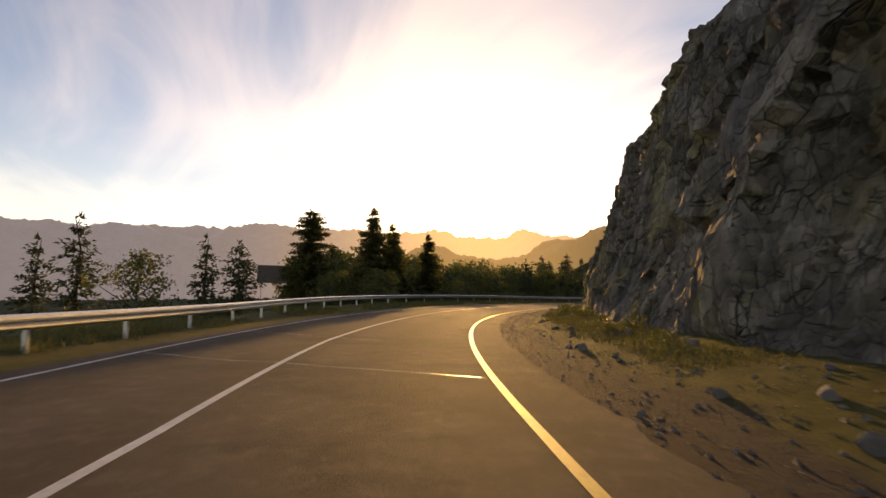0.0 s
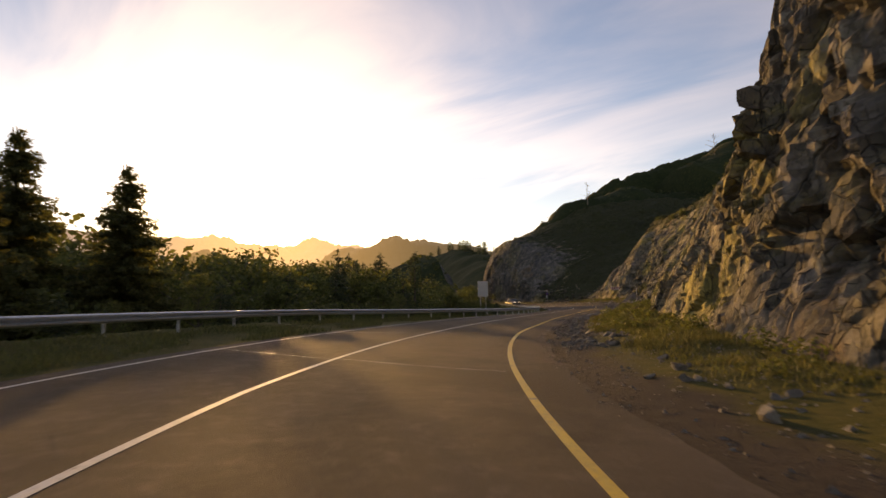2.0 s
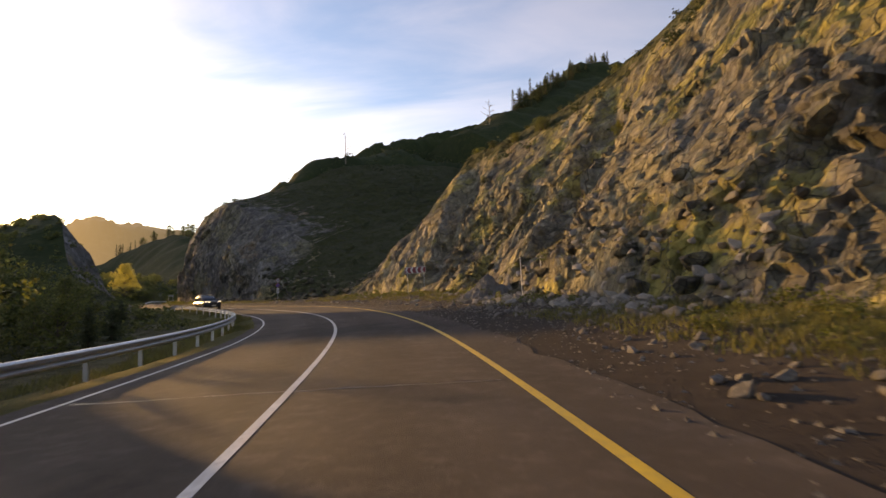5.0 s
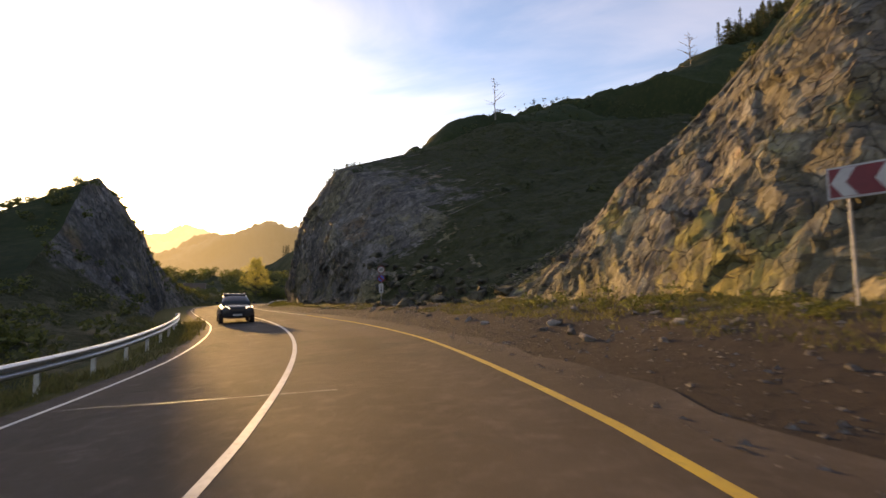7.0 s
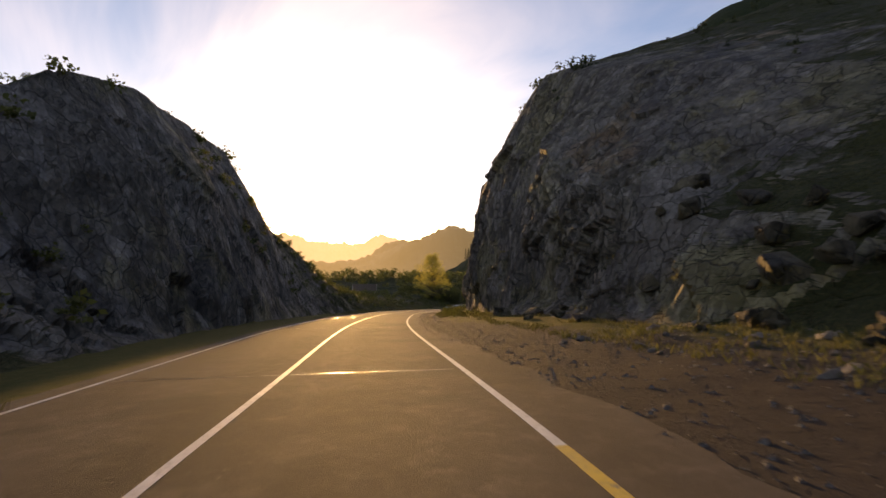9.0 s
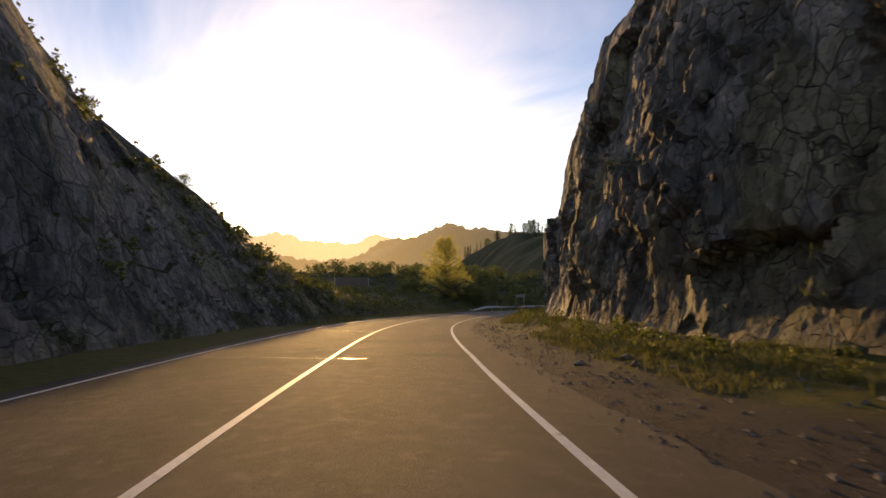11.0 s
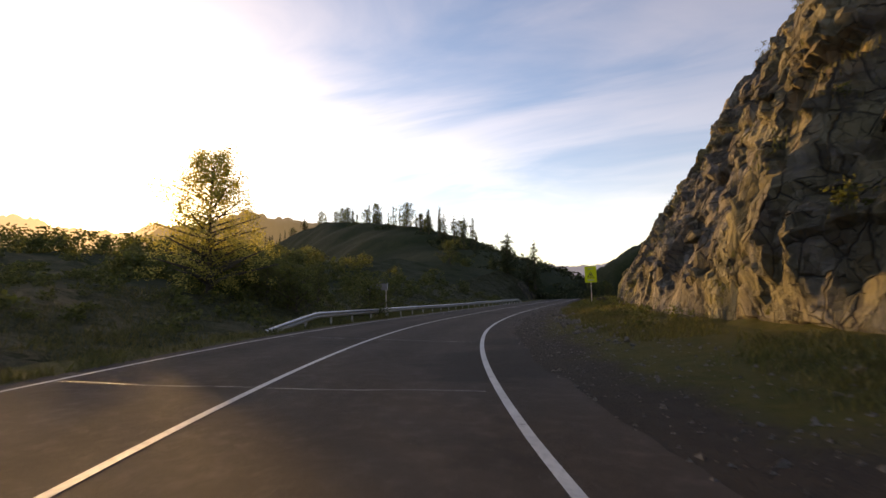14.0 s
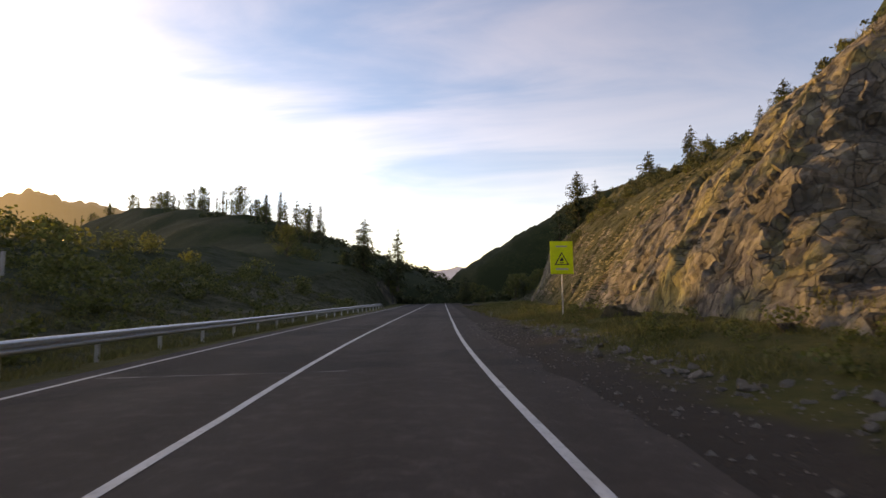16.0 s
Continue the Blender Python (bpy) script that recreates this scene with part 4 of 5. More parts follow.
def guard_rail(s0, s1, line, label):
    """A W-beam on steel posts, beside the left edge line."""
    rail = thing("guard_rail", Matrix.Identity(4), label, "guard rail")
    s = np.arange(s0, s1, 0.8)
    d = keyed(s, line) - keyed(s, RAIL_GAP)
    ground = np.array([land(-1, a, -b) for a, b in zip(s, d)])
    ground = np.convolve(np.pad(ground, 6, mode="edge"), np.ones(13) / 13, mode="valid")
    dip = np.clip(np.minimum((s - s0) / 5.0, (s1 - s) / 5.0), 0, 1)
    top = ground + 0.58 * dip + 0.02
    prof = np.array(RAIL_PROFILE)
    back = prof[::-1] - [0.006, 0]
    ring = np.concatenate([prof, back])
    v = place(s[:, None], d[:, None] + ring[None, :, 0], top[:, None] + ring[None, :, 1])
    mesh_object("rail_beam", v.reshape(-1, 3), grid_faces(len(s), len(ring)), ZINC, rail)
    post = None
    for k in np.arange(s0 + 1.0, s1 - 0.5, 3.0):
        dd = float(keyed(k, line) - keyed(k, RAIL_GAP)) - 0.09
        z0 = float(np.interp(k, s, ground)) - 0.4
        z1 = float(np.interp(k, s, top)) + 0.13
        m = Matrix.Translation(place(k, dd, z0).tolist()) @ pose(0, 0, 0, 0, 0, heading(k)) @ Matrix.Diagonal((1, 1, (z1 - z0) / 1.2, 1))
        if post is None:
            post = part("post", box(0.11, 0.07, 1.2, (0, 0, 0.6), 0.008), ZINC, rail)
            post.matrix_basis = m
        else:
            other = new("post", post.data)
            other.parent = rail
            other.matrix_basis = m


guard_rail(-45, 171, LEFT_LINE, "galvanised steel guard rail on posts above the valley")
guard_rail(264, 352, LEFT_LINE, "galvanised steel guard rail along a grassy verge")


# ---------------------------------------------------------------- signs
def flat_shape(points, mat, name, parent, y, thick=0.004, label=""):
    bm = bmesh.new()
    face = bm.faces.new([bm.verts.new((x, y, z)) for x, z in points])
    made = bmesh.ops.extrude_face_region(bm, geom=[face])
    bmesh.ops.translate(bm, verts=[v for v in made["geom"] if isinstance(v, bmesh.types.BMVert)], vec=(0, -thick, 0))
    bmesh.ops.recalc_face_normals(bm, faces=bm.faces)
    return part(name, bm, mat, parent, label)


def disc_points(r, x=0, z=0, n=32):
    return [(x + r * math.cos(2 * math.pi * i / n), z + r * math.sin(2 * math.pi * i / n)) for i in range(n)]


def rect(w, h, x=0, z=0):
    return [(x - w / 2, z - h / 2), (x + w / 2, z - h / 2), (x + w / 2, z + h / 2), (x - w / 2, z + h / 2)]


def on_land(x, y):
    k = int(np.argmin((_x - x) ** 2 + (_y - y) ** 2))
    d = (x - _x[k]) * math.cos(_h[k]) + (y - _y[k]) * math.sin(_h[k])
    return land(1 if d > 0 else -1, float(_s[k]), abs(d))


def lettering(text, size, mat, parent, x, y, z):
    curve = bpy.data.curves.new("numerals", "FONT")
    curve.body, curve.size, curve.align_x, curve.align_y, curve.extrude = text, size, "CENTER", "CENTER", 0.003
    curve.offset = size * 0.018
    made = new("numerals", curve)
    made.matrix_basis = pose(x, y, z, 90)
    made.parent = parent
    curve.materials.append(mat)
    return made


def chevron_board():
    x, y = -69.76, 111.09
    z0 = on_land(x, y)
    sign = thing("chevron_sign", pose(x, y, z0, 0, 0, -25), "red and white chevron bend board on two grey posts", "road sign")
    w, h, mid = 2.46, 0.56, 3.16 - z0
    part("board", box(w, 0.03, h, (0, 0, mid), 0.006), SIGN_GREY, sign)
    flat_shape(rect(w - 0.01, h - 0.01, 0, mid), SIGN_WHITE, "face", sign, -0.017, 0.003, "white reflective rim")
    flat_shape(rect(w - 0.07, h - 0.07, 0, mid), SIGN_RED, "red_sheet", sign, -0.0205, 0.003, "dark red sheet")
    for i in range(4):
        x0 = -w / 2 + 0.06 + i * 0.6
        pts = [(x0, mid), (x0 + 0.16, mid + h / 2 - 0.04), (x0 + 0.37, mid + h / 2 - 0.04), (x0 + 0.21, mid), (x0 + 0.37, mid - h / 2 + 0.04), (x0 + 0.16, mid - h / 2 + 0.04)]
        flat_shape(pts, SIGN_WHITE, "chevron", sign, -0.024, 0.003, "white arrowhead pointing to the bend")
    for px in (-0.95, 0.95):
        foot = on_land(x + px * math.cos(radians(-25)), y + px * math.sin(radians(-25))) - z0
        part("post", rod(0.024, mid - foot + 0.5, (px, 0.04, foot - 0.3)), SIGN_GREY, sign)


def speed_sign():
    x, y = -97.2, 134.4
    z0 = on_land(x, y)
    sign = thing("speed_limit_sign", pose(x, y, z0, 0, 0, 40), "round 50 speed limit above a no-stopping disc and arrow plate", "road sign")
    part("post", rod(0.03, 4.2, (0, 0.04, -0.4 - z0)), SIGN_GREY, sign)
    limit = flat_shape(disc_points(0.31, 0, 3.5 - z0), SIGN_RED, "speed_disc", sign, 0, 0.012, "red-rimmed round plate")
    flat_shape(disc_points(0.245, 0, 3.5 - z0), SIGN_WHITE, "disc_face", limit, -0.013, 0.002)
    lettering("50", 0.32, SIGN_BLACK, limit, 0, -0.018, 3.5 - z0)
    stop = flat_shape(disc_points(0.31, 0, 2.78 - z0), SIGN_RED, "no_stopping_disc", sign, 0, 0.012, "blue disc with a red rim and slash")
    flat_shape(disc_points(0.24, 0, 2.78 - z0), SIGN_BLUE, "disc_face", stop, -0.013, 0.002)
    bar = [(0.045 - 0.17, 2.78 - z0 + 0.21), (-0.045 - 0.17, 2.78 - z0 + 0.13), (-0.045 + 0.17, 2.78 - z0 - 0.21), (0.045 + 0.17, 2.78 - z0 - 0.13)]
    flat_shape(bar[::-1], SIGN_RED, "slash", stop, -0.0155, 0.002)
    plate = flat_shape(rect(0.36, 0.74, 0, 2.0 - z0), SIGN_WHITE, "arrow_plate", sign, 0, 0.012, "white plate with a black upright arrow")
    flat_shape(rect(0.05, 0.42, 0, 2.02 - z0), SIGN_BLACK, "arrow_shaft", plate, -0.013, 0.002)
    flat_shape([(0, 1.68 - z0), (0.09, 1.84 - z0), (-0.09, 1.84 - z0)], SIGN_BLACK, "arrow_tip", plate, -0.0155, 0.002)


def warning_sign():
    x, y = -168.0, 227.3
    z0 = on_land(x, y)
    sign = thing("warning_sign", pose(x, y, z0, 0, 0, 12), "fluorescent yellow warning board with a black triangle on a post", "road sign")
    mid = 3.25 - z0
    part("post", rod(0.035, mid + 0.4, (0, 0.05, -0.4)), ZINC, sign)
    part("board", box(1.12, 0.03, 1.6, (0, 0, mid), 0.01), SIGN_YELLOW, sign, "fluorescent yellow-green board")
    flat_shape([(-0.36, mid - 0.36), (0.36, mid - 0.36), (0, mid + 0.28)], SIGN_BLACK, "triangle_rim", sign, -0.017, 0.003, "black triangle")
    flat_shape([(-0.27, mid - 0.31), (0.27, mid - 0.31), (0, mid + 0.18)], SIGN_YELLOW, "triangle_face", sign, -0.0205, 0.003)
    part("pictogram", box(0.17, 0.006, 0.1, (0.0, -0.026, mid - 0.12), 0.003, box(0.10, 0.006, 0.08, (0.01, -0.026, mid - 0.04), 0.003)), SIGN_BLACK, sign, "black car shape over skid marks")
    part("skid_marks", box(0.22, 0.006, 0.03, (0, -0.026, mid - 0.24), 0.002), SIGN_BLACK, sign)
    part("text_bar", box(0.56, 0.005, 0.07, (0, -0.018, mid + 0.55), 0.002), SIGN_GREY, sign, "faded line of small lettering")
    part("text_bar", box(0.62, 0.005, 0.09, (0, -0.018, mid - 0.56), 0.002), SIGN_GREY, sign, "faded line of small lettering")


def blank_board(name, x, y, turn, w, h, mid, mat, label, posts, deep=0.06):
    z0 = on_land(x, y)
    sign = thing(name, pose(x, y, z0, 0, 0, turn), label, "sign board")
    mid -= z0
    part("board", box(w, deep, h, (0, 0, mid), 0.012), mat, sign)
    for side in (-1, 1):
        part("board_edge", box(0.06, deep + 0.03, h + 0.04, (side * (w / 2 - 0.02), 0, mid), 0.008), SIGN_GREY, sign)
    for px in posts:
        part("post", rod(0.06, mid + h * 0.45 + 0.4, (px, deep, -0.4), 8), ZINC, sign)


POST_WHITE = plain_material("weathered_white_paint", (0.62, 0.6, 0.55), 0.6)


def bare_post(x, y, top, lean):
    """A sign post that has lost its board."""
    z0 = on_land(x, y)
    ob = thing("bare_post", pose(x, y, z0, 0, lean, 0), "bare weathered white sign post without a board", "post", "bare posts beside the rubble")
    part("pole", rod(0.024, top - z0 + 0.4, (0, 0, -0.4), 12), POST_WHITE, ob)
    part("cap", rod(0.027, 0.03, (0, 0, top - z0), 12, 0.016), SIGN_GREY, ob, "dull metal cap")


bare_post(-59.15, 92.9, 2.8, -1.0)
bare_post(-58.3, 95.2, 2.9, -0.6)
chevron_board()
speed_sign()
warning_sign()
blank_board("road_sign_back", -77.8, 80.9, 40, 1.5, 2.3, 3.1, SIGN_GREY, "pale grey back of a tall roadside board", (-0.4, 0.4))
DULL_GREY = plain_material("dull_grey_board", (0.2, 0.2, 0.2), 0.7)
blank_board("low_board", -182.8, 211.8, 25, 1.7, 0.55, 2.3, DULL_GREY, "low dull grey sign board before the wooded hill", (-0.7, 0.7))
blank_board("billboard", -78.0, 10.6, 96, 6.0, 2.6, 4.2, BOARD_BROWN, "dark back of a large billboard among the trees", (-2.4, 0, 2.4), 0.15)
blank_board("billboard", -196.0, 186.0, 66, 5.4, 1.5, 4.75, BOARD_BROWN, "dark back of a large billboard on the bank", (-2.4, 0, 2.4), 0.15)


# ---------------------------------------------------------------- oncoming car
def car_loft(rows, name, mat, parent, label="", power=3.2):
    """A rounded hull through cross-sections: (y, half width, z low, z high, how far the top leans in)."""
    bm = bmesh.new()
    rings, n = [], 24
    for y, w, zl, zh, lean in rows:
        ring = []
        for i in range(n):
            a = 2 * math.pi * i / n
            c, e = math.cos(a), math.sin(a)
            x = w * math.copysign(abs(c) ** (2 / power), c)
            u = 0.5 + 0.5 * math.copysign(abs(e) ** (2 / power), e)
            ring.append(bm.verts.new((x * (1 - lean * u), y, zl + (zh - zl) * u)))
        rings.append(ring)
    for a, b in zip(rings, rings[1:]):
        for i in range(n):
            bm.faces.new((a[i], a[(i + 1) % n], b[(i + 1) % n], b[i]))
    bm.faces.new(rings[0])
    bm.faces.new(rings[-1][::-1])
    bmesh.ops.recalc_face_normals(bm, faces=bm.faces)
    return part(name, bm, mat, parent, label, smooth=True)


def lamp_ring(side, parent):
    """A slanting headlight rim, swept back round the corner of the wing."""
    outer = [(0.40, 0.82), (0.50, 0.97), (0.86, 1.0), (0.80, 0.84)]
    bm = bmesh.new()
    cx, cz = sum(p[0] for p in outer) / 4, sum(p[1] for p in outer) / 4
    sweep = lambda x: -2.42 + max(0, x - 0.35) ** 2 * 0.75
    rows = []
    for k, depth in ((1.0, 0.0), (1.0, -0.025), (0.84, -0.025), (0.84, 0.0)):
        rows.append([bm.verts.new((side * (cx + (x - cx) * k), sweep(cx + (x - cx) * k) + depth, cz + (z - cz) * k)) for x, z in outer])
    for a, b in zip(rows, rows[1:] + rows[:1]):
        for i in range(4):
            bm.faces.new((a[i], a[(i + 1) % 4], b[(i + 1) % 4], b[i]))
    bmesh.ops.recalc_face_normals(bm, faces=bm.faces)
    return part("lamp_rim", bm, LAMP_ON, parent, "glowing white rim")


def oncoming_car():
    s, d = 164.6, -3.6
    car = thing("car", Matrix.Translation(place(s, d, float(road_z(s, d))).tolist()) @ pose(0, 0, 0, 0, 0, heading(s)),
                "dark oncoming off-road car with lit headlights", "car")
    # the front looks towards -y
    car_loft([(-2.46, .62, .52, .80, 0), (-2.42, .78, .40, .93, 0), (-2.3, .88, .31, 1.0, .02), (-2.0, .94, .27, 1.05, .03), (-1.4, .965, .26, 1.1, .04), (-0.9, .97, .26, 1.14, .05),
              (1.3, .97, .26, 1.15, .05), (2.0, .95, .28, 1.13, .04), (2.3, .90, .36, 1.08, .03), (2.42, .76, .46, .98, 0)], "body", CAR_PAINT, car)
    car_loft([(-1.05, .84, 1.0, 1.13, .02), (-0.7, .86, 1.0, 1.34, .08), (-0.2, .87, 1.0, 1.62, .19), (0.2, .87, 1.0, 1.71, .21), (1.3, .87, 1.0, 1.72, .21), (1.9, .86, 1.0, 1.6, .18), (2.25, .84, 1.0, 1.25, .05)], "cabin", CAR_GLASS, car, "dark glazed cabin", 4.5)
    car_loft([(-0.12, .62, 1.66, 1.69, 0), (0.1, .70, 1.68, 1.75, .04), (1.0, .71, 1.69, 1.77, .04), (1.75, .69, 1.62, 1.71, .04), (1.95, .62, 1.58, 1.64, 0)], "roof", CAR_PAINT, car)
    for side in (-1, 1):
        lamp = part("headlight", box(0.34, 0.2, 0.13, (side * 0.62, -2.24, 0.91), 0.03), CAR_GLASS, car, "dark slanting headlight")
        lamp_ring(side, lamp)
        part("mirror", box(0.2, 0.13, 0.16, (side * 1.05, -0.72, 1.2), 0.05), CAR_PAINT, car)
        part("roof_rail", box(0.04, 1.6, 0.04, (side * 0.6, 0.8, 1.79), 0.015), ZINC, car)
        part("fog_lamp", box(0.16, 0.05, 0.07, (side * 0.66, -2.4, 0.52), 0.02), CHROME, car)
        for y in (-1.48, 1.44):
            part("wheel_arch", rod(0.43, 0.05, (side * 0.955 - 0.025, y, 0.40), 24, None, None, pose(0, 0, 0, 0, 90)), SIGN_BLACK, car, "black wheel arch lining")
            wheel = part("wheel", rod(0.37, 0.25, (side * 0.865 - 0.125, y, 0.37), 28, None, None, pose(0, 0, 0, 0, 90)), RUBBER, car, "black tyre")
            part("rim", rod(0.24, 0.262, (side * 0.865 - 0.131, y, 0.37), 20, None, None, pose(0, 0, 0, 0, 90)), CHROME, wheel, "silver rim")
    part("grille", box(0.74, 0.05, 0.17, (0, -2.45, 0.78), 0.02), SIGN_BLACK, car, "black grille")
    part("bumper", box(1.56, 0.14, 0.2, (0, -2.41, 0.47), 0.07), CAR_PAINT, car)
    part("number_plate", box(0.5, 0.02, 0.11, (0, -2.49, 0.5), 0.004), SIGN_WHITE, car, "white plate with an unreadable dark bar")


oncoming_car()


# ---------------------------------------------------------------- trees
def spray(rng, base, out, size, tris, verts, faces, droop=0.3):
    """A few needle sprays or leaves about a twig's end."""
    for _ in range(tris):
        a = np.array(base) + np.clip(rng.normal(0, 0.4, 3), -0.7, 0.7) * size
        t = np.array([out[0], out[1], -droop]) + rng.normal(0, 0.6, 3)
        t /= np.linalg.norm(t) + 1e-9
        n = rng.normal(0, 1, 3)
        w = np.cross(t, n)
        w /= np.linalg.norm(w) + 1e-9
        k = len(verts)
        verts += [tuple(a - w * size * 0.28), tuple(a + w * size * 0.28), tuple(a + t * size)]
        faces.append((k, k + 1, k + 2))


def trunk_mesh(name, height, radius, parent, mat, rng, limbs=()):
    bm = bmesh.new()
    n, sides = 7, 8
    rings = []
    for i in range(n):
        u = i / (n - 1)
        r = radius * (1 - 0.93 * u) * (1.25 if i == 0 else 1)
        x, y = rng.normal(0, 0.02 * height * u * 0.5), rng.normal(0, 0.02 * height * u * 0.5)
        rings.append([bm.verts.new((x + r * math.cos(2 * math.pi * j / sides), y + r * math.sin(2 * math.pi * j / sides), -0.5 + u * (height + 0.5))) for j in range(sides)])
    for a, b in zip(rings, rings[1:]):
        for j in range(sides):
            bm.faces.new((a[j], a[(j + 1) % sides], b[(j + 1) % sides], b[j]))
    for p0, p1, r in limbs:
        way = Vector(p1) - Vector(p0)
        rod(r, way.length, p0, 5, r * 0.3, bm, way.to_track_quat("Z", "Y").to_matrix().to_4x4())
    return part(name, bm, mat, parent, smooth=True)


def conifer(name, height, width, dense, label, seed, bare=0.12, skinny=1.0, fine=1.0, full=0.75, mat=None):
    """A spruce or pine of whorled, drooping limbs."""
    rng = np.random.default_rng(seed)
    tree = thing(name, Matrix.Identity(4), label, "tree")
    verts, faces, limbs = [], [], []
    levels = max(7, int(height * 2.4))
    for i in range(levels):
        u = bare + (1 - bare) * (i + rng.uniform(-0.3, 0.3)) / levels
        z = height * u
        reach = width / 2 * (1 - u) ** full * skinny * rng.uniform(0.75, 1.2) + 0.12
        turn = rng.uniform(0, 6.3)
        count = rng.integers(8, 12) if dense > 10 else rng.integers(4, 7)
        for j in range(count):
            if rng.random() < 0.1:
                continue
            a = turn + 2 * math.pi * j / count + rng.normal(0, 0.25)
            out = (math.cos(a), math.sin(a))
            r = reach * rng.uniform(0.6, 1.15)
            z = height * min(0.98, u + rng.uniform(-0.5, 0.5) / levels)
            lift = 0.18 * r * (u - 0.35)
            limbs.append(((0, 0, z), (out[0] * r, out[1] * r, z + lift - 0.1 * r), 0.02 + 0.02 * (1 - u)))
            for k in range(max(2, int(dense * r))):
                q = (k + 0.6 + rng.uniform(-0.3, 0.3)) / max(2, int(dense * r))
                spray(rng, (out[0] * r * q, out[1] * r * q, z + (lift - 0.1 * r) * q), out, (0.2 + 0.1 * r * (1.2 - q)) * fine, 6 if dense > 10 else 4, verts, faces)
    spray(rng, (0, 0, height - 0.15), (0, 0), 0.3, 6, verts, faces, -0.9)
    trunk_mesh("trunk", height, 0.022 * height + 0.03, tree, BARK, rng, limbs[::2] if dense > 3 else ())
    mesh_object("crown", verts, faces, mat or NEEDLE, tree)
    return tree


def broadleaf(name, height, width, leaves, label, seed, leaf=0.2, low=0.15, mat=None, cone=False):
    """A birch or poplar: limbs from the trunk, leaf clumps along them with gaps between."""
    rng = np.random.default_rng(seed)
    tree = thing(name, Matrix.Identity(4), label, "tree")
    verts, faces, limbs = [], [], []
    count = int(10 + height * (4.5 if cone else 2.5))
    per = max(3, leaves // (count * 5))
    for i in range(count):
        u = low + (0.95 - low) * (i + 0.5) / count
        a = i * 2.4 + rng.normal(0, 0.3)
        reach = width / 2 * math.sin(math.pi * min(1, (u - low) / (1 - low) * 0.8 + 0.22)) ** 0.8 * rng.uniform(0.6, 1.15)
        if cone:
            reach = width / 2 * min(1, (1 - (u - low) / (1 - low)) / 0.66) ** 0.75 * rng.uniform(0.5, 1.1) + 0.1
        tip = np.array([math.cos(a) * reach, math.sin(a) * reach, height * u + reach * (0.25 if cone else 0.55)])
        foot = np.array([0, 0, height * u * 0.92])
        limbs.append((tuple(foot), tuple(tip), 0.012 * height * (1 - u) + 0.015))
        for k in range(5):
            c = foot + (tip - foot) * (0.4 + 0.62 * k / 4) + np.clip(rng.normal(0, 1, 3), -1.3, 1.3) * (0.2 * reach + 0.04)
            for _ in range(per):
                p = c + np.clip(rng.normal(0, 1, 3), -1.5, 1.5) * (0.032 if cone else 0.055) * width
                t, n = rng.normal(0, 1, 3), rng.normal(0, 1, 3)
                t /= np.linalg.norm(t)
                w = np.cross(t, n)
                w /= np.linalg.norm(w) + 1e-9
                s = leaf * rng.uniform(0.6, 1.3)
                m = len(verts)
                verts += [tuple(p - t * s * 0.5), tuple(p + w * s * 0.32), tuple(p + t * s * 0.5), tuple(p - w * s * 0.32)]
                faces.append((m, m + 1, m + 2, m + 3))
    trunk_mesh("trunk", height * 0.95, 0.016 * height + 0.03, tree, BARK, rng, limbs)
    mesh_object("crown", verts, faces, mat or FOLIAGE, tree)
    return tree


def dead_tree(height, seed):
    rng = np.random.default_rng(seed)
    tree = thing("dead_tree", Matrix.Identity(4), "bare grey dead tree on the mountain ridge", "tree")
    limbs = []
    for i in range(26):
        z = height * rng.uniform(0.25, 0.97)
        a, r = rng.uniform(0, 6.3), height * 0.34 * (1.15 - z / height) * rng.uniform(0.4, 1.3) + 0.2
        limbs.append(((0, 0, z), (math.cos(a) * r, math.sin(a) * r, z + r * 0.4), 0.05))
    trunk_mesh("trunk", height, 0.14, tree, DEAD_WOOD, rng, limbs)
    return tree


def stand(tree, x, y, z, turn, size=1.0, group=""):
    tree.matrix_basis = pose(x, y, z, 0, 0, turn) @ Matrix.Diagonal((size, size, size, 1))
    if group:
        tree["group"] = group
    return tree


def plant(kinds, spots, group, used):
    """Set out copies of the kinds of tree at the spots (x, y, z, height), the first of a kind being the tree itself."""
    for i, (x, y, z, h) in enumerate(spots):
        tree, own = kinds[i % len(kinds)]
        k = h / own
        m = pose(x, y, z, 0, 0, random.uniform(0, 360)) @ Matrix.Diagonal((k, k, k * random.uniform(0.94, 1.06), 1))
        if tree in used:
            tree["group"] = group
            copy_thing(tree, m @ Matrix.Diagonal((*(1 / v for v in tree.scale), 1)))["group"] = group
        else:
            tree.matrix_basis = m
            tree["group"] = group
            used.add(tree)


USED = set()
FEATHER = material("feathery_needles", [(0.085, 0.09, 0.032), (0.105, 0.105, 0.036), (0.13, 0.12, 0.042)], 1.0, rough=0.8, bump=0, island=0.3, see_through=0.5)
CEDAR = conifer("pine_tree", 13.0, 7.4, 12.0, "dense dark pine on the slope below the guard rail", 1, 0.08, 1.0, 0.8, 0.5, FEATHER)
LARCH = conifer("larch_tree", 13.0, 8.2, 12.0, "tall feathery larch on the slope below the guard rail", 2, 0.08, 1.0, 0.78, 0.8, FEATHER)
for _t, (_px, _py), _top in ((CEDAR, (-71.7, 14.1), 13.0), (LARCH, (-57.6, 18.6), 11.6)):
    _z = on_land(_px, _py)
    stand(_t, _px, _py, _z, 40, (_top - _z) / 13.0)
    USED.add(_t)
FIR = conifer("spruce_tree", 8.0, 4.0, 6.0, "dark slender spruce on a mountain slope", 3, 0.06)
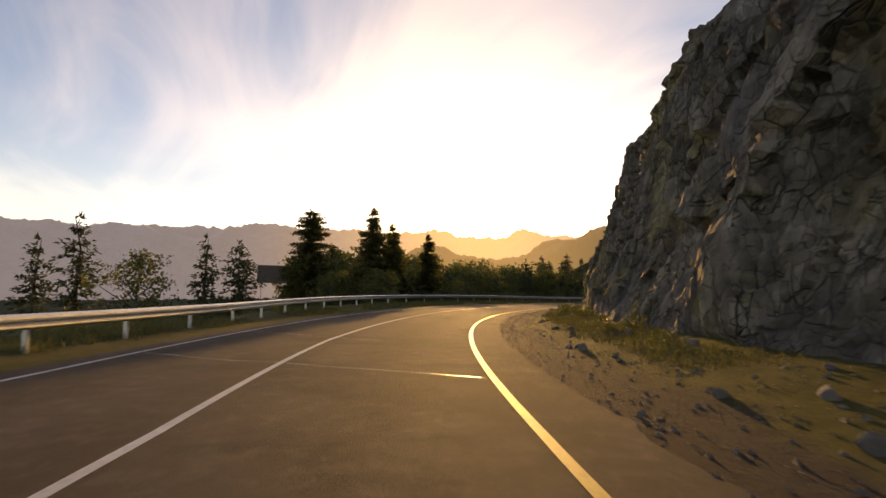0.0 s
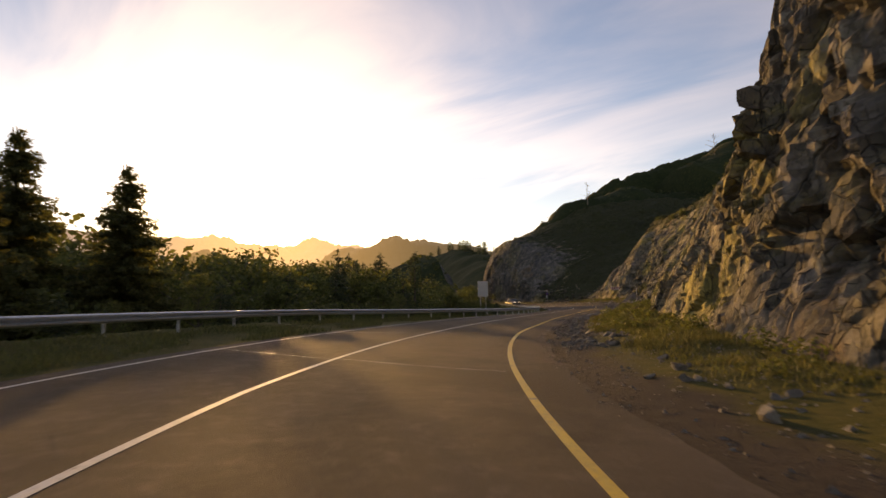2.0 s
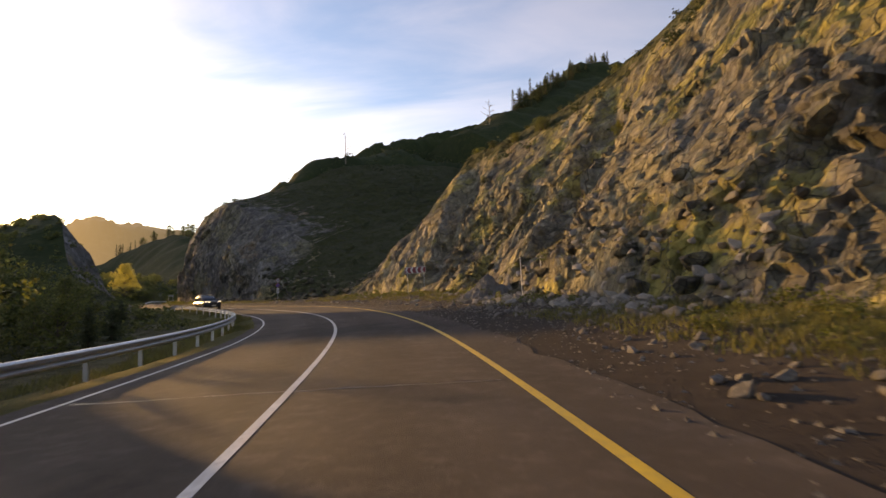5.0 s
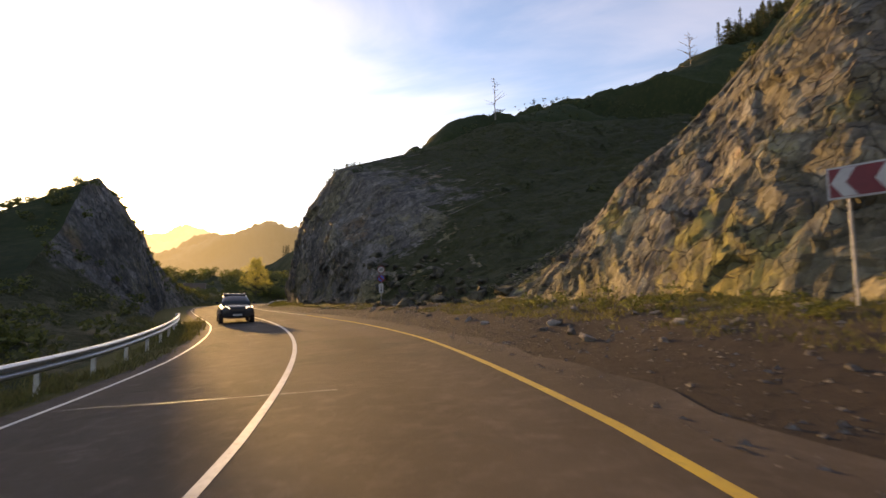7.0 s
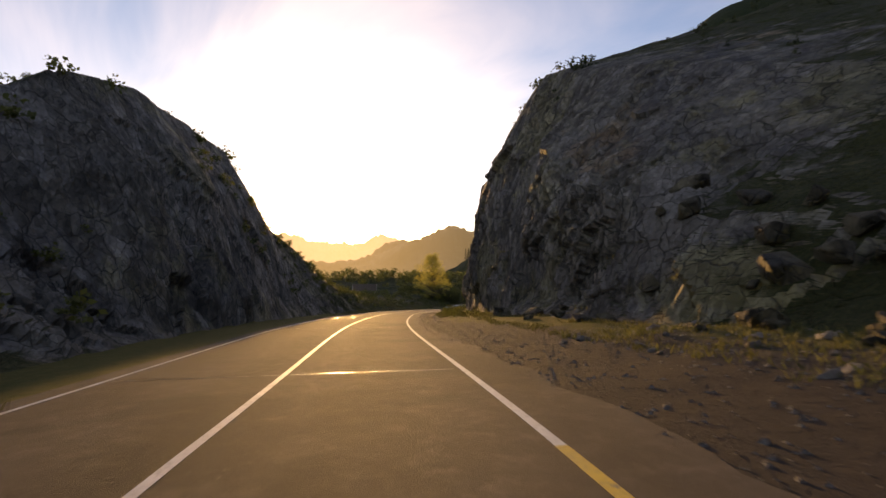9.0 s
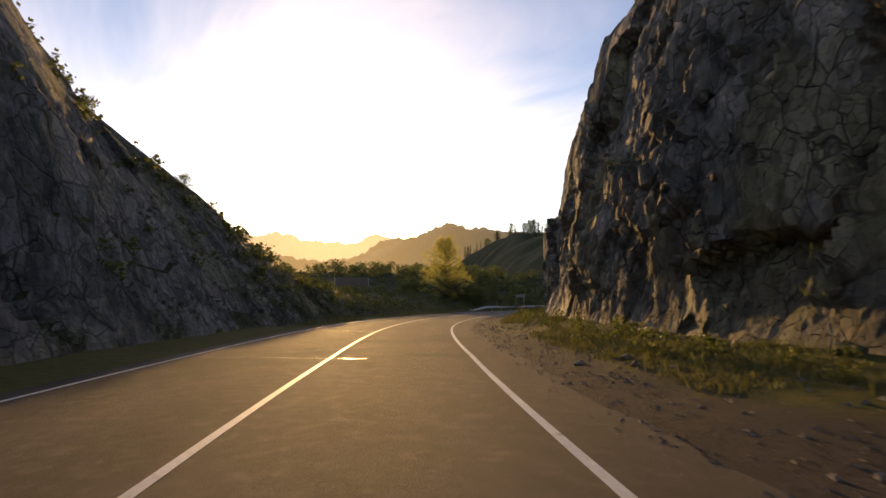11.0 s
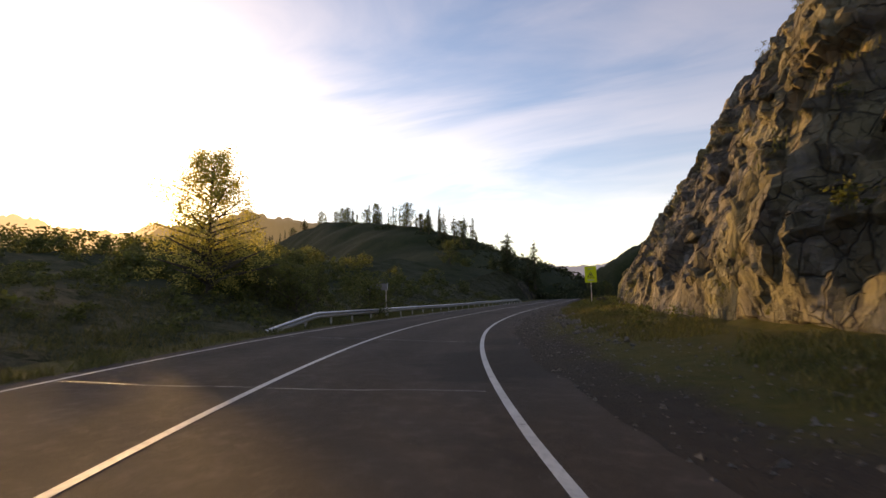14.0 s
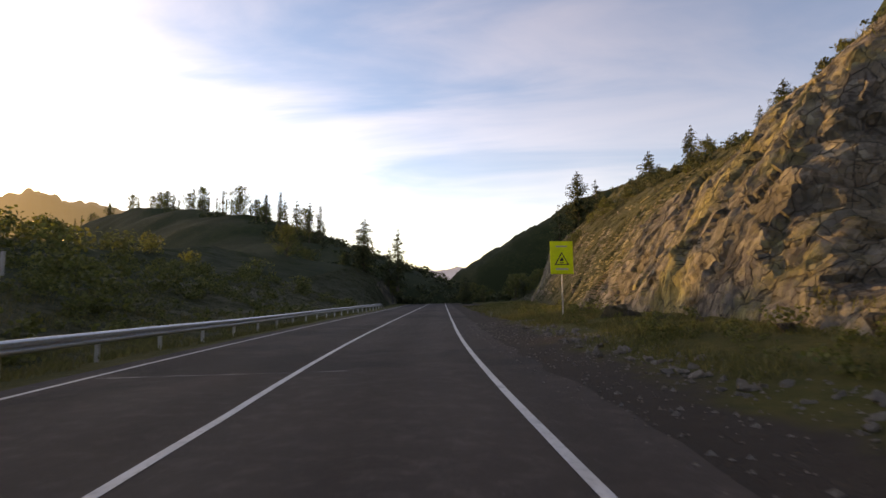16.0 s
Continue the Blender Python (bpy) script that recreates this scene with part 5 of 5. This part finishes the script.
FIR_2 = conifer("spruce_tree", 8.0, 5.6, 6.0, "dark bushy spruce on a mountain slope", 4, 0.08, 1.0, 1.0, 0.65)
THIN = conifer("larch_tree", 8.0, 2.0, 3.0, "thin sparse larch on a hill crest", 5, 0.25)
BIRCH = broadleaf("birch_tree", 7.0, 3.8, 3400, "open leafy birch beside the road's embankment", 6, 0.18)
SHRUB = broadleaf("shrub", 3.0, 3.2, 3000, "dense green shrub on the roadside slope", 7, 0.14, 0.03)
SHRUB_2 = broadleaf("shrub", 2.2, 2.8, 2200, "low bushy shrub on the rocky slope", 8, 0.12, 0.03)
GOLD_LEAF = material("golden_poplar_leaves", [(0.42, 0.38, 0.11), (0.48, 0.42, 0.12), (0.36, 0.33, 0.095)], 1.0, rough=0.7, bump=0, island=0.3, see_through=0.72)
GOLDEN = broadleaf("poplar_tree", 12.8, 10.6, 24000, "large golden-green poplar lit from behind by the sun", 9, 0.17, 0.06, GOLD_LEAF, True)
_z = on_land(-190.5, 201.2)
stand(GOLDEN, -190.5, 201.2, _z - 0.2, 0, (13.4 - _z) / 13.0)
TWIN = copy_thing(LARCH, pose(0, 0, 0))
stand(TWIN, -57.2, 21.0, on_land(-57.2, 21.0) - 0.2, 150, (9.0 - on_land(-57.2, 21.0)) / 13.0)


def bush_form(seed, leaves, leaf):
    """A low bush about 1 m high and wide, as leaf quads in ragged clumps."""
    rng = np.random.default_rng(seed)
    clumps = [np.array([math.cos(a) * r, math.sin(a) * r, h]) for a, r, h in zip(rng.uniform(0, 6.3, 22), rng.uniform(0, 0.5, 22) ** 0.8, rng.uniform(0.1, 0.85, 22))]
    c = np.array(clumps)[rng.integers(0, 22, leaves)] + np.clip(rng.normal(0, 0.1, (leaves, 3)), -0.2, 0.2)
    t, n = rng.normal(0, 1, (leaves, 3)), rng.normal(0, 1, (leaves, 3))
    t /= np.linalg.norm(t, axis=1)[:, None]
    w = np.cross(t, n)
    w /= np.linalg.norm(w, axis=1)[:, None] + 1e-9
    size = leaf * rng.uniform(0.6, 1.3, leaves)[:, None]
    return np.stack([c - t * size * 0.5, c + w * size * 0.33, c + t * size * 0.5, c - w * size * 0.33], 1)


BUSH_FORMS = [bush_form(80 + k, 420, 0.11) for k in range(4)]
TALL_FORMS = [bush_form(70 + k, 900, 0.062) for k in range(4)]
FAR_FORMS = [bush_form(90 + k, 90, 0.24) for k in range(4)]


def undergrowth(name, spots, label, forms=BUSH_FORMS, mat=FOLIAGE):
    """Many bushes that nobody would count: spots of (x, y, z, height)."""
    V = []
    for i, (x, y, z, h) in enumerate(spots):
        a = random.uniform(0, 6.3)
        f = forms[i % 4].reshape(-1, 3) * [h * 1.15, h * 1.15, h]
        V.append(np.stack([x + f[:, 0] * math.cos(a) - f[:, 1] * math.sin(a), y + f[:, 0] * math.sin(a) + f[:, 1] * math.cos(a), z + f[:, 2]], 1))
    v = np.concatenate(V)
    ob = mesh_object(name, v, np.arange(len(v)).reshape(-1, 4), mat)
    return tagged(ob, label, "undergrowth", kind="stuff")


# slope below the guard rail
spots = []
for x, y, top in ((-54, -9.6, 7.6), (-50, -4.6, 5.4), (-55, 0.6, 7.0), (-47.2, 3.2, 6.0), (-60.5, -14, 6.5), (-65, 29, 9.7), (-84, 20, 9.0), (-52, 12, 3.0), (-66.6, 24.2, 10.3)):
    z = on_land(x, y)
    spots.append((x, y, z, top - z))
plant([(FIR, 8.0), (BIRCH, 7.0), (FIR, 8.0), (FIR_2, 8.0), (FIR, 8.0), (LARCH, 13.0), (CEDAR, 13.0), (FIR, 8.0), (LARCH, 13.0)], spots, "trees below the guard rail", USED)
rng = np.random.default_rng(12)
spots, shrubs = [], []
for i in range(150):
    s, e = rng.uniform(46, 172), rng.uniform(17, 46)
    p = place(s, -e, 0)
    spots.append((p[0], p[1], land(-1, s, e) - 0.1, (rng.uniform(2.6, 5.0) + (2.0 if e > 25 else 0)) * (0.6 if s < 46 else 1)))
for i in range(150):
    s, e = rng.uniform(45, 165), rng.uniform(13, 44)
    p = place(s, -e, 0)
    z = land(-1, s, e) - 0.2
    top = 1.2 + 0.15 * (e - 8) + rng.uniform(-1.2, 1.3) - (0.8 if s > 110 else 3.0 if s < 46 else 0)
    (shrubs if i % 5 in (1, 3) else spots).append((p[0], p[1], z, max(2.5, top - z)))
spots, rest = [p for p in spots[:150] if p[1] > 14], [p for p in spots[150:] if p[1] > 14]
shrubs = [p for p in shrubs if p[1] > 14]
undergrowth("undergrowth", spots, "dense bushes on the slope below the guard rail", TALL_FORMS)
plant([(SHRUB, 3.0), (SHRUB_2, 2.2)], shrubs, "bushes on the valley slope", USED)
plant([(BIRCH, 7.0), (FIR_2, 8.0), (BIRCH, 7.0)], rest, "thicket below the guard rail", USED)
spots = []
for i in range(80):
    s, e = rng.uniform(60, 180), rng.uniform(24, 76)
    p = place(s, -e, 0)
    spots.append((p[0], p[1], land(-1, s, e) - 0.2, rng.uniform(6.0, 12.5)))
plant([(FIR, 8.0), (FIR_2, 8.0), (THIN, 8.0)], spots, "spruces on the valley slope", USED)

# rock knob beside the road, knoll and bank before the wooded hill
spots = []
for s, e in ((189, 16.5), (191, 18), (193, 20), (195, 17), (199, 19), (204, 21), (186, 16), (184, 18), (214, 17), (220, 16), (226, 15), (231, 14), (236, 15), (242, 18), (248, 21), (223, 19), (229, 18), (186, 24), (180, 20)):
    p = place(s, -e, 0)
    spots.append((p[0], p[1], land(-1, s, e) - 0.1, rng.uniform(0.45, 1.1)))
plant([(SHRUB_2, 2.2), (SHRUB, 3.0)], spots, "shrubs on the rock knob", USED)
spots = []
for i in range(70):
    s, e = rng.uniform(240, 310), rng.uniform(19, 46)
    p = place(s, -e, 0)
    spots.append((p[0], p[1], land(-1, s, e) - 0.1, rng.uniform(0.9, 2.2)))
for i in range(190):
    s, e = rng.uniform(196, 345), rng.uniform(16, 78)
    p = place(s, -e, 0)
    low = 0.3 if p[1] < 199 else 1.0
    spots.append((p[0], p[1], land(-1, s, e) - 0.15, (rng.uniform(1.4, 3.2) + (1.0 if e > 30 else 0)) * low))
undergrowth("undergrowth", spots, "dark bushes on the bank before the wooded hill")
spots = []
for i in range(22):
    x, y = -190.5 + rng.normal(0, 5.0), 203 + abs(rng.normal(0, 4.0))
    spots.append((x, y, on_land(x, y) - 0.2, rng.uniform(2.0, 3.8)))
plant([(SHRUB, 3.0), (SHRUB_2, 2.2), (BIRCH, 7.0)], spots, "bushes round the golden poplar", USED)


# wooded hill
def hill_spot(line, u, across, width):
    n = len(line)
    i = min(int(u * (n - 1)), n - 2)
    p, g = line[i], line[i + 1] - line[i]
    g = g[:2] / np.linalg.norm(g[:2])
    x, y = p[0] + g[1] * across, p[1] - g[0] * across
    return x, y, -20 + (p[2] + 20) * math.cos(across / width * math.pi / 2) ** 1.1 * 0.99


spots = []
for i in range(64):
    x, y, z = hill_spot(CREST, rng.uniform(0.2, 0.86), rng.normal(0, 4), 85)
    spots.append((x, y, z - 1.0, rng.uniform(8.0, 16.0)))
plant([(THIN, 8.0), (THIN, 8.0), (FIR, 8.0), (BIRCH, 7.0)], spots, "trees along the hill's crest", USED)
plant([(FIR_2, 8.0), (FIR, 8.0), (FIR, 8.0)], [(-204.1, 303.1, 6.0, 12.0), (-196.6, 302.3, 3.5, 11.2), (-199, 304, 4.0, 8.0)], "spruces at the hill's end", USED)
spots = []
for i in range(1400):
    x, y, z = hill_spot(CREST, rng.uniform(0.02, 0.66), rng.uniform(-10, 66), 85)
    spots.append((x, y, max(z, 0) - 0.5, rng.uniform(0.9, 3.4)))
undergrowth("undergrowth", spots, "dark bushes over the wooded hillside", FAR_FORMS, NEEDLE)
spots = []
for i in range(50):
    s, d = rng.uniform(372, 430), rng.uniform(-30, 34)
    p = place(s, d, 0)
    if -7.5 < d < 4:
        continue
    spots.append((p[0], p[1], land(1 if d > 0 else -1, s, abs(d)) - 0.2, rng.uniform(3.0, 6.5)))
plant([(FIR_2, 8.0), (SHRUB, 3.0), (BIRCH, 7.0)], spots, "trees at the valley's end", USED)

# crest above the rock cut
spots = [(x, y, None, top - on_land(x, y) + 0.3) for x, y, top in ((-162, 285.7, 21.5), (-158.2, 293.9, 21.5), (-164.5, 298, 18.0), (-150.9, 285.6, 24.0), (-160, 289, 18.5))]
for i in range(26):
    s, d = rng.uniform(300, 352), rng.uniform(26, 44)
    p = place(s, d, 0)
    spots.append((p[0], p[1], None, rng.uniform(2.4, 5.5)))
plant([(FIR_2, 8.0), (FIR, 8.0), (FIR, 8.0)], [(x, y, on_land(x, y) - 0.3, h) for x, y, _, h in spots], "spruces above the rock cut", USED)
spots = []
for i in range(70):
    s = rng.choice([rng.uniform(62, 150), rng.uniform(242, 330)])
    d = rng.uniform(18, 24) if s < 200 else rng.uniform(14.5, 20)
    p = place(s, d, 0)
    spots.append((p[0], p[1], land(1, s, d) - 0.1, rng.uniform(0.6, 1.5)))
plant([(SHRUB_2, 2.2), (SHRUB, 3.0)], spots, "low shrubs on the crest of the rock cut", USED)

# bushes over the knob, the bank beside the road and the mountain's flank
spots = []
for i in range(230):
    s, e = rng.uniform(183, 246), rng.uniform(10, 23)
    if s < 198 and e < 14:
        continue
    p = place(s, -e, 0)
    spots.append((p[0], p[1], land(-1, s, e) - 0.12, rng.uniform(0.3, 0.9) + (0.2 if e > 15 else 0)))
for i in range(220):
    s, e = rng.uniform(120, 186), rng.uniform(9.5, 32)
    p = place(s, -e, 0)
    spots.append((p[0], p[1], land(-1, s, e) - 0.1, rng.uniform(0.35, 1.2)))
for i in range(700):
    s, e = rng.uniform(226, 345), rng.uniform(9.5, 34)
    p = place(s, -e, 0)
    spots.append((p[0], p[1], land(-1, s, e) - 0.1, rng.uniform(0.35, 1.0)))
undergrowth("undergrowth", spots, "low green bushes over the roadside bank", FAR_FORMS)
spots = []
for i in range(700):
    x, y, z = hill_spot(RIDGE_LINE, rng.uniform(0.1, 0.8), rng.uniform(-8, 62), 85)
    spots.append((x, y, z - 0.3, 0.25 + 0.55 * rng.random() ** 2))
for i in range(260):
    s = rng.uniform(200, 330)
    d = float(keyed(s, [(200, 13.5), (240, 13.5), (264, 17.5), (300, 20)])) + rng.uniform(-1.0, 3.5)
    p = place(s, d, 0)
    spots.append((p[0], p[1], land(1, s, d) - 0.1, 0.3 + 0.7 * rng.random() ** 2))
for i in range(420):
    s = rng.choice([rng.uniform(62, 152), rng.uniform(256, 335)])
    d = float(keyed(s, [(62, 17), (72, 18.5), (112, 20), (130, 20), (150, 18), (256, 16.5), (264, 18), (284, 20.5), (300, 19), (335, 22)])) + rng.uniform(-1.5, 2.5)
    p = place(s, d, 0)
    spots.append((p[0], p[1], land(1, s, d) - 0.1, 0.2 + 0.6 * rng.random() ** 2))
for i in range(500):
    s, d = rng.uniform(58, 340), rng.uniform(18, 60)
    p = place(s, d, 0)
    spots.append((p[0], p[1], land(1, s, d) - 0.15, 0.3 + 0.8 * rng.random() ** 2))
undergrowth("undergrowth", spots, "scattered low scrub over the mountainside", FAR_FORMS, NEEDLE)

# weeds at the foot of the cliffs
WEED_FORMS = [bush_form(60 + k, 170, 0.15) for k in range(4)]
spots = []
for s0, s1, d0, d1, n in ((54, 104, 5.2, 8.6, 170), (110, 150, 6.4, 9.5, 90), (12, 54, 5.2, 7.2, 70), (200, 250, 4.8, 7.4, 150), (250, 305, 5.6, 8.8, 190), (305, 345, 6, 12, 60)):
    for i in range(n):
        s, d = rng.uniform(s0, s1), rng.uniform(d0, d1)
        p = place(s, d, 0)
        if abs(land(1, s, d + 0.5) - land(1, s, d)) < 0.45:
            spots.append((p[0], p[1], land(1, s, d) - 0.06, 0.18 + 0.5 * rng.random() ** 2))
undergrowth("weeds", spots, "low olive weeds and small bushes below the rock face", WEED_FORMS)

# mountain ridge
spots = []
for i in range(40):
    x, y, z = hill_spot(RIDGE_LINE, rng.uniform(0.68, 0.92), rng.normal(0, 4), 85)
    spots.append((x, y, z - 0.8, rng.uniform(3.0, 7.0)))
plant([(FIR, 8.0), (FIR_2, 8.0), (THIN, 8.0)], spots, "spruces on the mountain ridge", USED)
spots = []
for i in range(46):
    u = rng.uniform(0, 5.99)
    a, b = np.array(SPUR_LINE[int(u)], float), np.array(SPUR_LINE[int(u) + 1], float)
    p = a + (b - a) * (u % 1)
    spots.append((p[0] + rng.normal(0, 2), p[1], p[2] - 2.0, rng.uniform(6.0, 11.0)))
plant([(FIR, 8.0), (FIR_2, 8.0), (THIN, 8.0)], spots, "spruces high on the mountain spur", USED)
DEAD = dead_tree(9.0, 3)
stand(DEAD, -77.9, 234.9, 51.5, 0, 1.5)
stand(copy_thing(DEAD, pose(0, 0, 0)), -109.8, 188.3, 35.0, 70, 0.9)


# ---------------------------------------------------------------- loose stones
def stone_mesh(name, seed, mat, label, group):
    """A broken stone: the hull of a few corners, with its edges blunted."""
    rng = np.random.default_rng(seed)
    bm = bmesh.new()
    for p in rng.normal(0, 1, (13, 3)):
        bm.verts.new(p / np.linalg.norm(p) * rng.uniform(0.4, 0.55) * np.array([1.2, 0.9, 0.72]))
    made = bmesh.ops.convex_hull(bm, input=bm.verts)
    bmesh.ops.delete(bm, geom=list({g for g in made["geom_interior"] + made["geom_unused"] if isinstance(g, bmesh.types.BMVert)}), context="VERTS")
    bmesh.ops.bevel(bm, geom=list(bm.edges), offset=0.02, segments=1, affect="EDGES")
    bmesh.ops.recalc_face_normals(bm, faces=bm.faces)
    return tagged(part(name, bm, mat), label, "stone", group)


def scatter_stones(kinds, areas, label):
    """The larger stones as things of their own, the small ones joined as rubble."""
    made, V, F, k = set(), [], [], 0
    shapes = [(np.array([tuple(v.co) for v in o.data.vertices]), [tuple(f.vertices) for f in o.data.polygons]) for o in kinds]
    for s0, s1, d0, d1, n, lo, hi in areas:
        for c in range(n):
            s, d = random.uniform(s0, s1), random.uniform(d0, d1)
            size = lo + (hi - lo) * random.random() ** 2.2
            p = place(s, d, 0)
            z = land(1, s, d)
            m = pose(p[0], p[1], z + size * 0.1, random.uniform(-30, 30), random.uniform(-30, 30), random.uniform(0, 360)) @ Matrix.Diagonal((size, size, size, 1))
            i = random.randrange(len(kinds))
            kind = kinds[i]
            if kind not in made:
                kind.matrix_basis = m
                made.add(kind)
            elif size > 0.33:
                copy_thing(kind, m @ Matrix.Diagonal((*(1 / v for v in kind.scale), 1)))
            else:
                V.append(shapes[i][0] @ np.array(m.to_3x3()).T + np.array(m.translation))
                F += [tuple(k + j for j in f) for f in shapes[i][1]]
                k += len(shapes[i][0])
    if V:
        tagged(mesh_object("rubble", np.concatenate(V), F, STONE), label, "rubble", kind="stuff")


KINDS = [stone_mesh("stone", 20 + k, STONE, "broken pale stone lying on the gravel shoulder", "loose stones on the shoulder") for k in range(5)]
scatter_stones(KINDS, [(52, 84, 3.1, 4.2, 620, 0.05, 0.24), (52, 84, 3.6, 5.4, 260, 0.06, 0.36), (84, 104, 3.6, 5.6, 160, 0.06, 0.34), (104, 124, 4.2, 7.0, 260, 0.06, 0.34), (104, 122, 6.0, 10.2, 720, 0.1, 0.6), (120, 134, 4.4, 8.2, 200, 0.06, 0.4),
                       (134, 178, 4.6, 9.5, 200, 0.07, 0.42), (0, 54, 3.6, 6.2, 130, 0.06, 0.36), (205, 250, 3.2, 5.5, 130, 0.05, 0.26), (255, 294, 4.0, 5.2, 300, 0.05, 0.26), (262, 290, 4.2, 4.9, 110, 0.07, 0.34)], "small broken stones strewn along the shoulder")
BOULDERS = [stone_mesh("boulder", 40 + k, ROCK, "angular grey boulder fallen below the rock face", "boulders below the cliff") for k in range(4)]
scatter_stones(BOULDERS, [(104, 132, 7.5, 11.0, 70, 0.3, 1.05), (156, 182, 8.2, 15.0, 60, 0.4, 1.5), (160, 176, 6.8, 11.5, 70, 0.35, 1.35), (60, 100, 7.0, 9.5, 26, 0.3, 1.0), (178, 205, 6.8, 9.0, 14, 0.5, 1.5), (250, 300, 7.4, 9.8, 22, 0.4, 1.2)], "")


SCREE = material("crushed_grey_stone", [(0.15, 0.142, 0.132), (0.11, 0.104, 0.097), (0.22, 0.207, 0.19)], 3.0, bump=1.0, bump_scale=14)


def scree_heap(x, y, radius, high):
    """A cone of crushed stone tipped against the foot of the cliff."""
    n, m = 56, 160
    u, a = np.linspace(0, 1, n), np.linspace(0, 2 * math.pi, m)
    lx, ly = radius * u[:, None] * np.cos(a), radius * u[:, None] * np.sin(a)
    p = np.stack([lx, ly, 0 * lx], -1).reshape(-1, 3)
    base = on_land(x, y)
    under = np.array([min(on_land(x + q[0], y + q[1]) - base, 1.2) for q in p])
    p[:, 2] = under * 0.8 + (high * (1 - u[:, None]) * (1 + 0 * a)).reshape(-1) + 0.14 * fbm(p * 1.1, 3, 5) + 0.09 * blocks(p * 4.5, 6) + 0.05 * blocks(p * 9.0, 8) - 0.25
    heap = mesh_object("gravel_mound", p, grid_faces(n, m), SCREE)
    heap.matrix_basis = Matrix.Translation((x, y, base))
    tagged(heap, "grey mound of crushed stone below the rock face", "gravel mound")


scree_heap(-61.6, 98.0, 2.0, 1.35)


# ---------------------------------------------------------------- gravel and grass
def gravel_bits(areas, seed):
    rng = np.random.default_rng(seed)
    base = np.array([(1, 0, -.2), (-.5, .87, -.2), (-.5, -.87, -.2), (0.1, 0, .6)])
    verts, faces = [], []
    for s0, s1, d0, d1, n in areas:
        s, d = rng.uniform(s0, s1, n), rng.uniform(d0, d1, n)
        z = np.array([land(1, a, b) for a, b in zip(s, d)])
        p = place(s, d, z)
        for q in p:
            k = len(verts)
            size = 0.018 + 0.045 * rng.random() ** 3
            a = rng.uniform(0, 6.3)
            c, e = math.cos(a), math.sin(a)
            for b in base * size * rng.uniform(0.6, 1.4, 3):
                verts.append((q[0] + b[0] * c - b[1] * e, q[1] + b[0] * e + b[1] * c, q[2] + b[2] + 0.01))
            faces += [(k, k + 1, k + 3), (k + 1, k + 2, k + 3), (k + 2, k, k + 3)]
    ob = mesh_object("gravel", verts, faces, STONE)
    return tagged(ob, "loose gravel strewn along the road's shoulder", "gravel", kind="stuff")


gravel_bits([(-5, 100, 2.4, 6.5, 6000), (100, 180, 2.6, 9.0, 8500), (180, 300, 2.2, 5.5, 5500)], 50)


def grass(name, side, areas, label, seed):
    """Tufts of bent blades. areas: s, s, d, d, tufts, height."""
    rng = np.random.default_rng(seed)
    V, F, k = [], [], 0
    for s0, s1, d0, d1, n, h in areas:
        s, d = rng.uniform(s0, s1, n), rng.uniform(d0, d1, n)
        keep = value_noise(np.stack([s * 0.35, d * 0.6, d * 0], 1), seed) > -0.25
        s, d = s[keep], d[keep]
        z = np.array([land(side, a, b) for a, b in zip(s, d)])
        rise = np.array([land(side, a, b + 0.4) for a, b in zip(s, d)]) - z
        keep = np.abs(rise) < 0.28
        s, d, z = s[keep], d[keep], z[keep]
        p = place(s, side * d, z)
        m = 7
        root = np.repeat(p, m, 0) + np.concatenate([rng.normal(0, 0.13, (len(p) * m, 2)), np.full((len(p) * m, 1), -0.04)], 1)
        tall = h * rng.uniform(0.45, 1.25, len(root))
        lean = rng.normal(0, 0.38, (len(root), 2)) * tall[:, None]
        a = rng.uniform(0, 6.3, len(root))
        w = np.stack([np.cos(a), np.sin(a), a * 0], 1) * (0.007 + 0.01 * rng.random(len(root)))[:, None]
        tip = root + np.concatenate([lean, tall[:, None]], 1)
        mid = root + np.concatenate([lean * 0.3, tall[:, None] * 0.55], 1)
        V.append(np.stack([root - w, root + w, mid + w * 0.8, tip, mid - w * 0.8], 1).reshape(-1, 3))
        q = k + 5 * np.arange(len(root))
        F.append(np.stack([q, q + 1, q + 2, q + 3, q + 4], 1))
        k += 5 * len(root)
    ob = mesh_object(name, np.concatenate(V), np.concatenate(F), LEAF)
    return tagged(ob, label, "grass", kind="stuff")


grass("grass_right", 1, [(8, 56, 4.6, 7.6, 2600, .16), (50, 72, 4.7, 8.8, 3200, .2), (72, 112, 4.9, 9.2, 3600, .18), (112, 160, 5.8, 12, 3600, .17), (160, 205, 5.4, 9.5, 2400, .17),
                         (203, 250, 4.2, 7.8, 4600, .16), (248, 305, 4.7, 9.4, 7000, .18), (305, 350, 4.2, 14, 2600, .24), (60, 150, 16, 24, 2600, .3), (250, 330, 14, 22, 2200, .3)],
      "green and straw-coloured grass below the rock face", 70)
grass("grass_left", -1, [(-5, 50, 7.4, 10.5, 3200, .22), (50, 118, 6.8, 10.5, 3600, .26), (118, 172, 5.4, 9.5, 2600, .26), (225, 330, 6.8, 11.5, 4200, .26), (228, 310, 10, 22, 3600, .32)], "green roadside grass along the guard rail", 71)
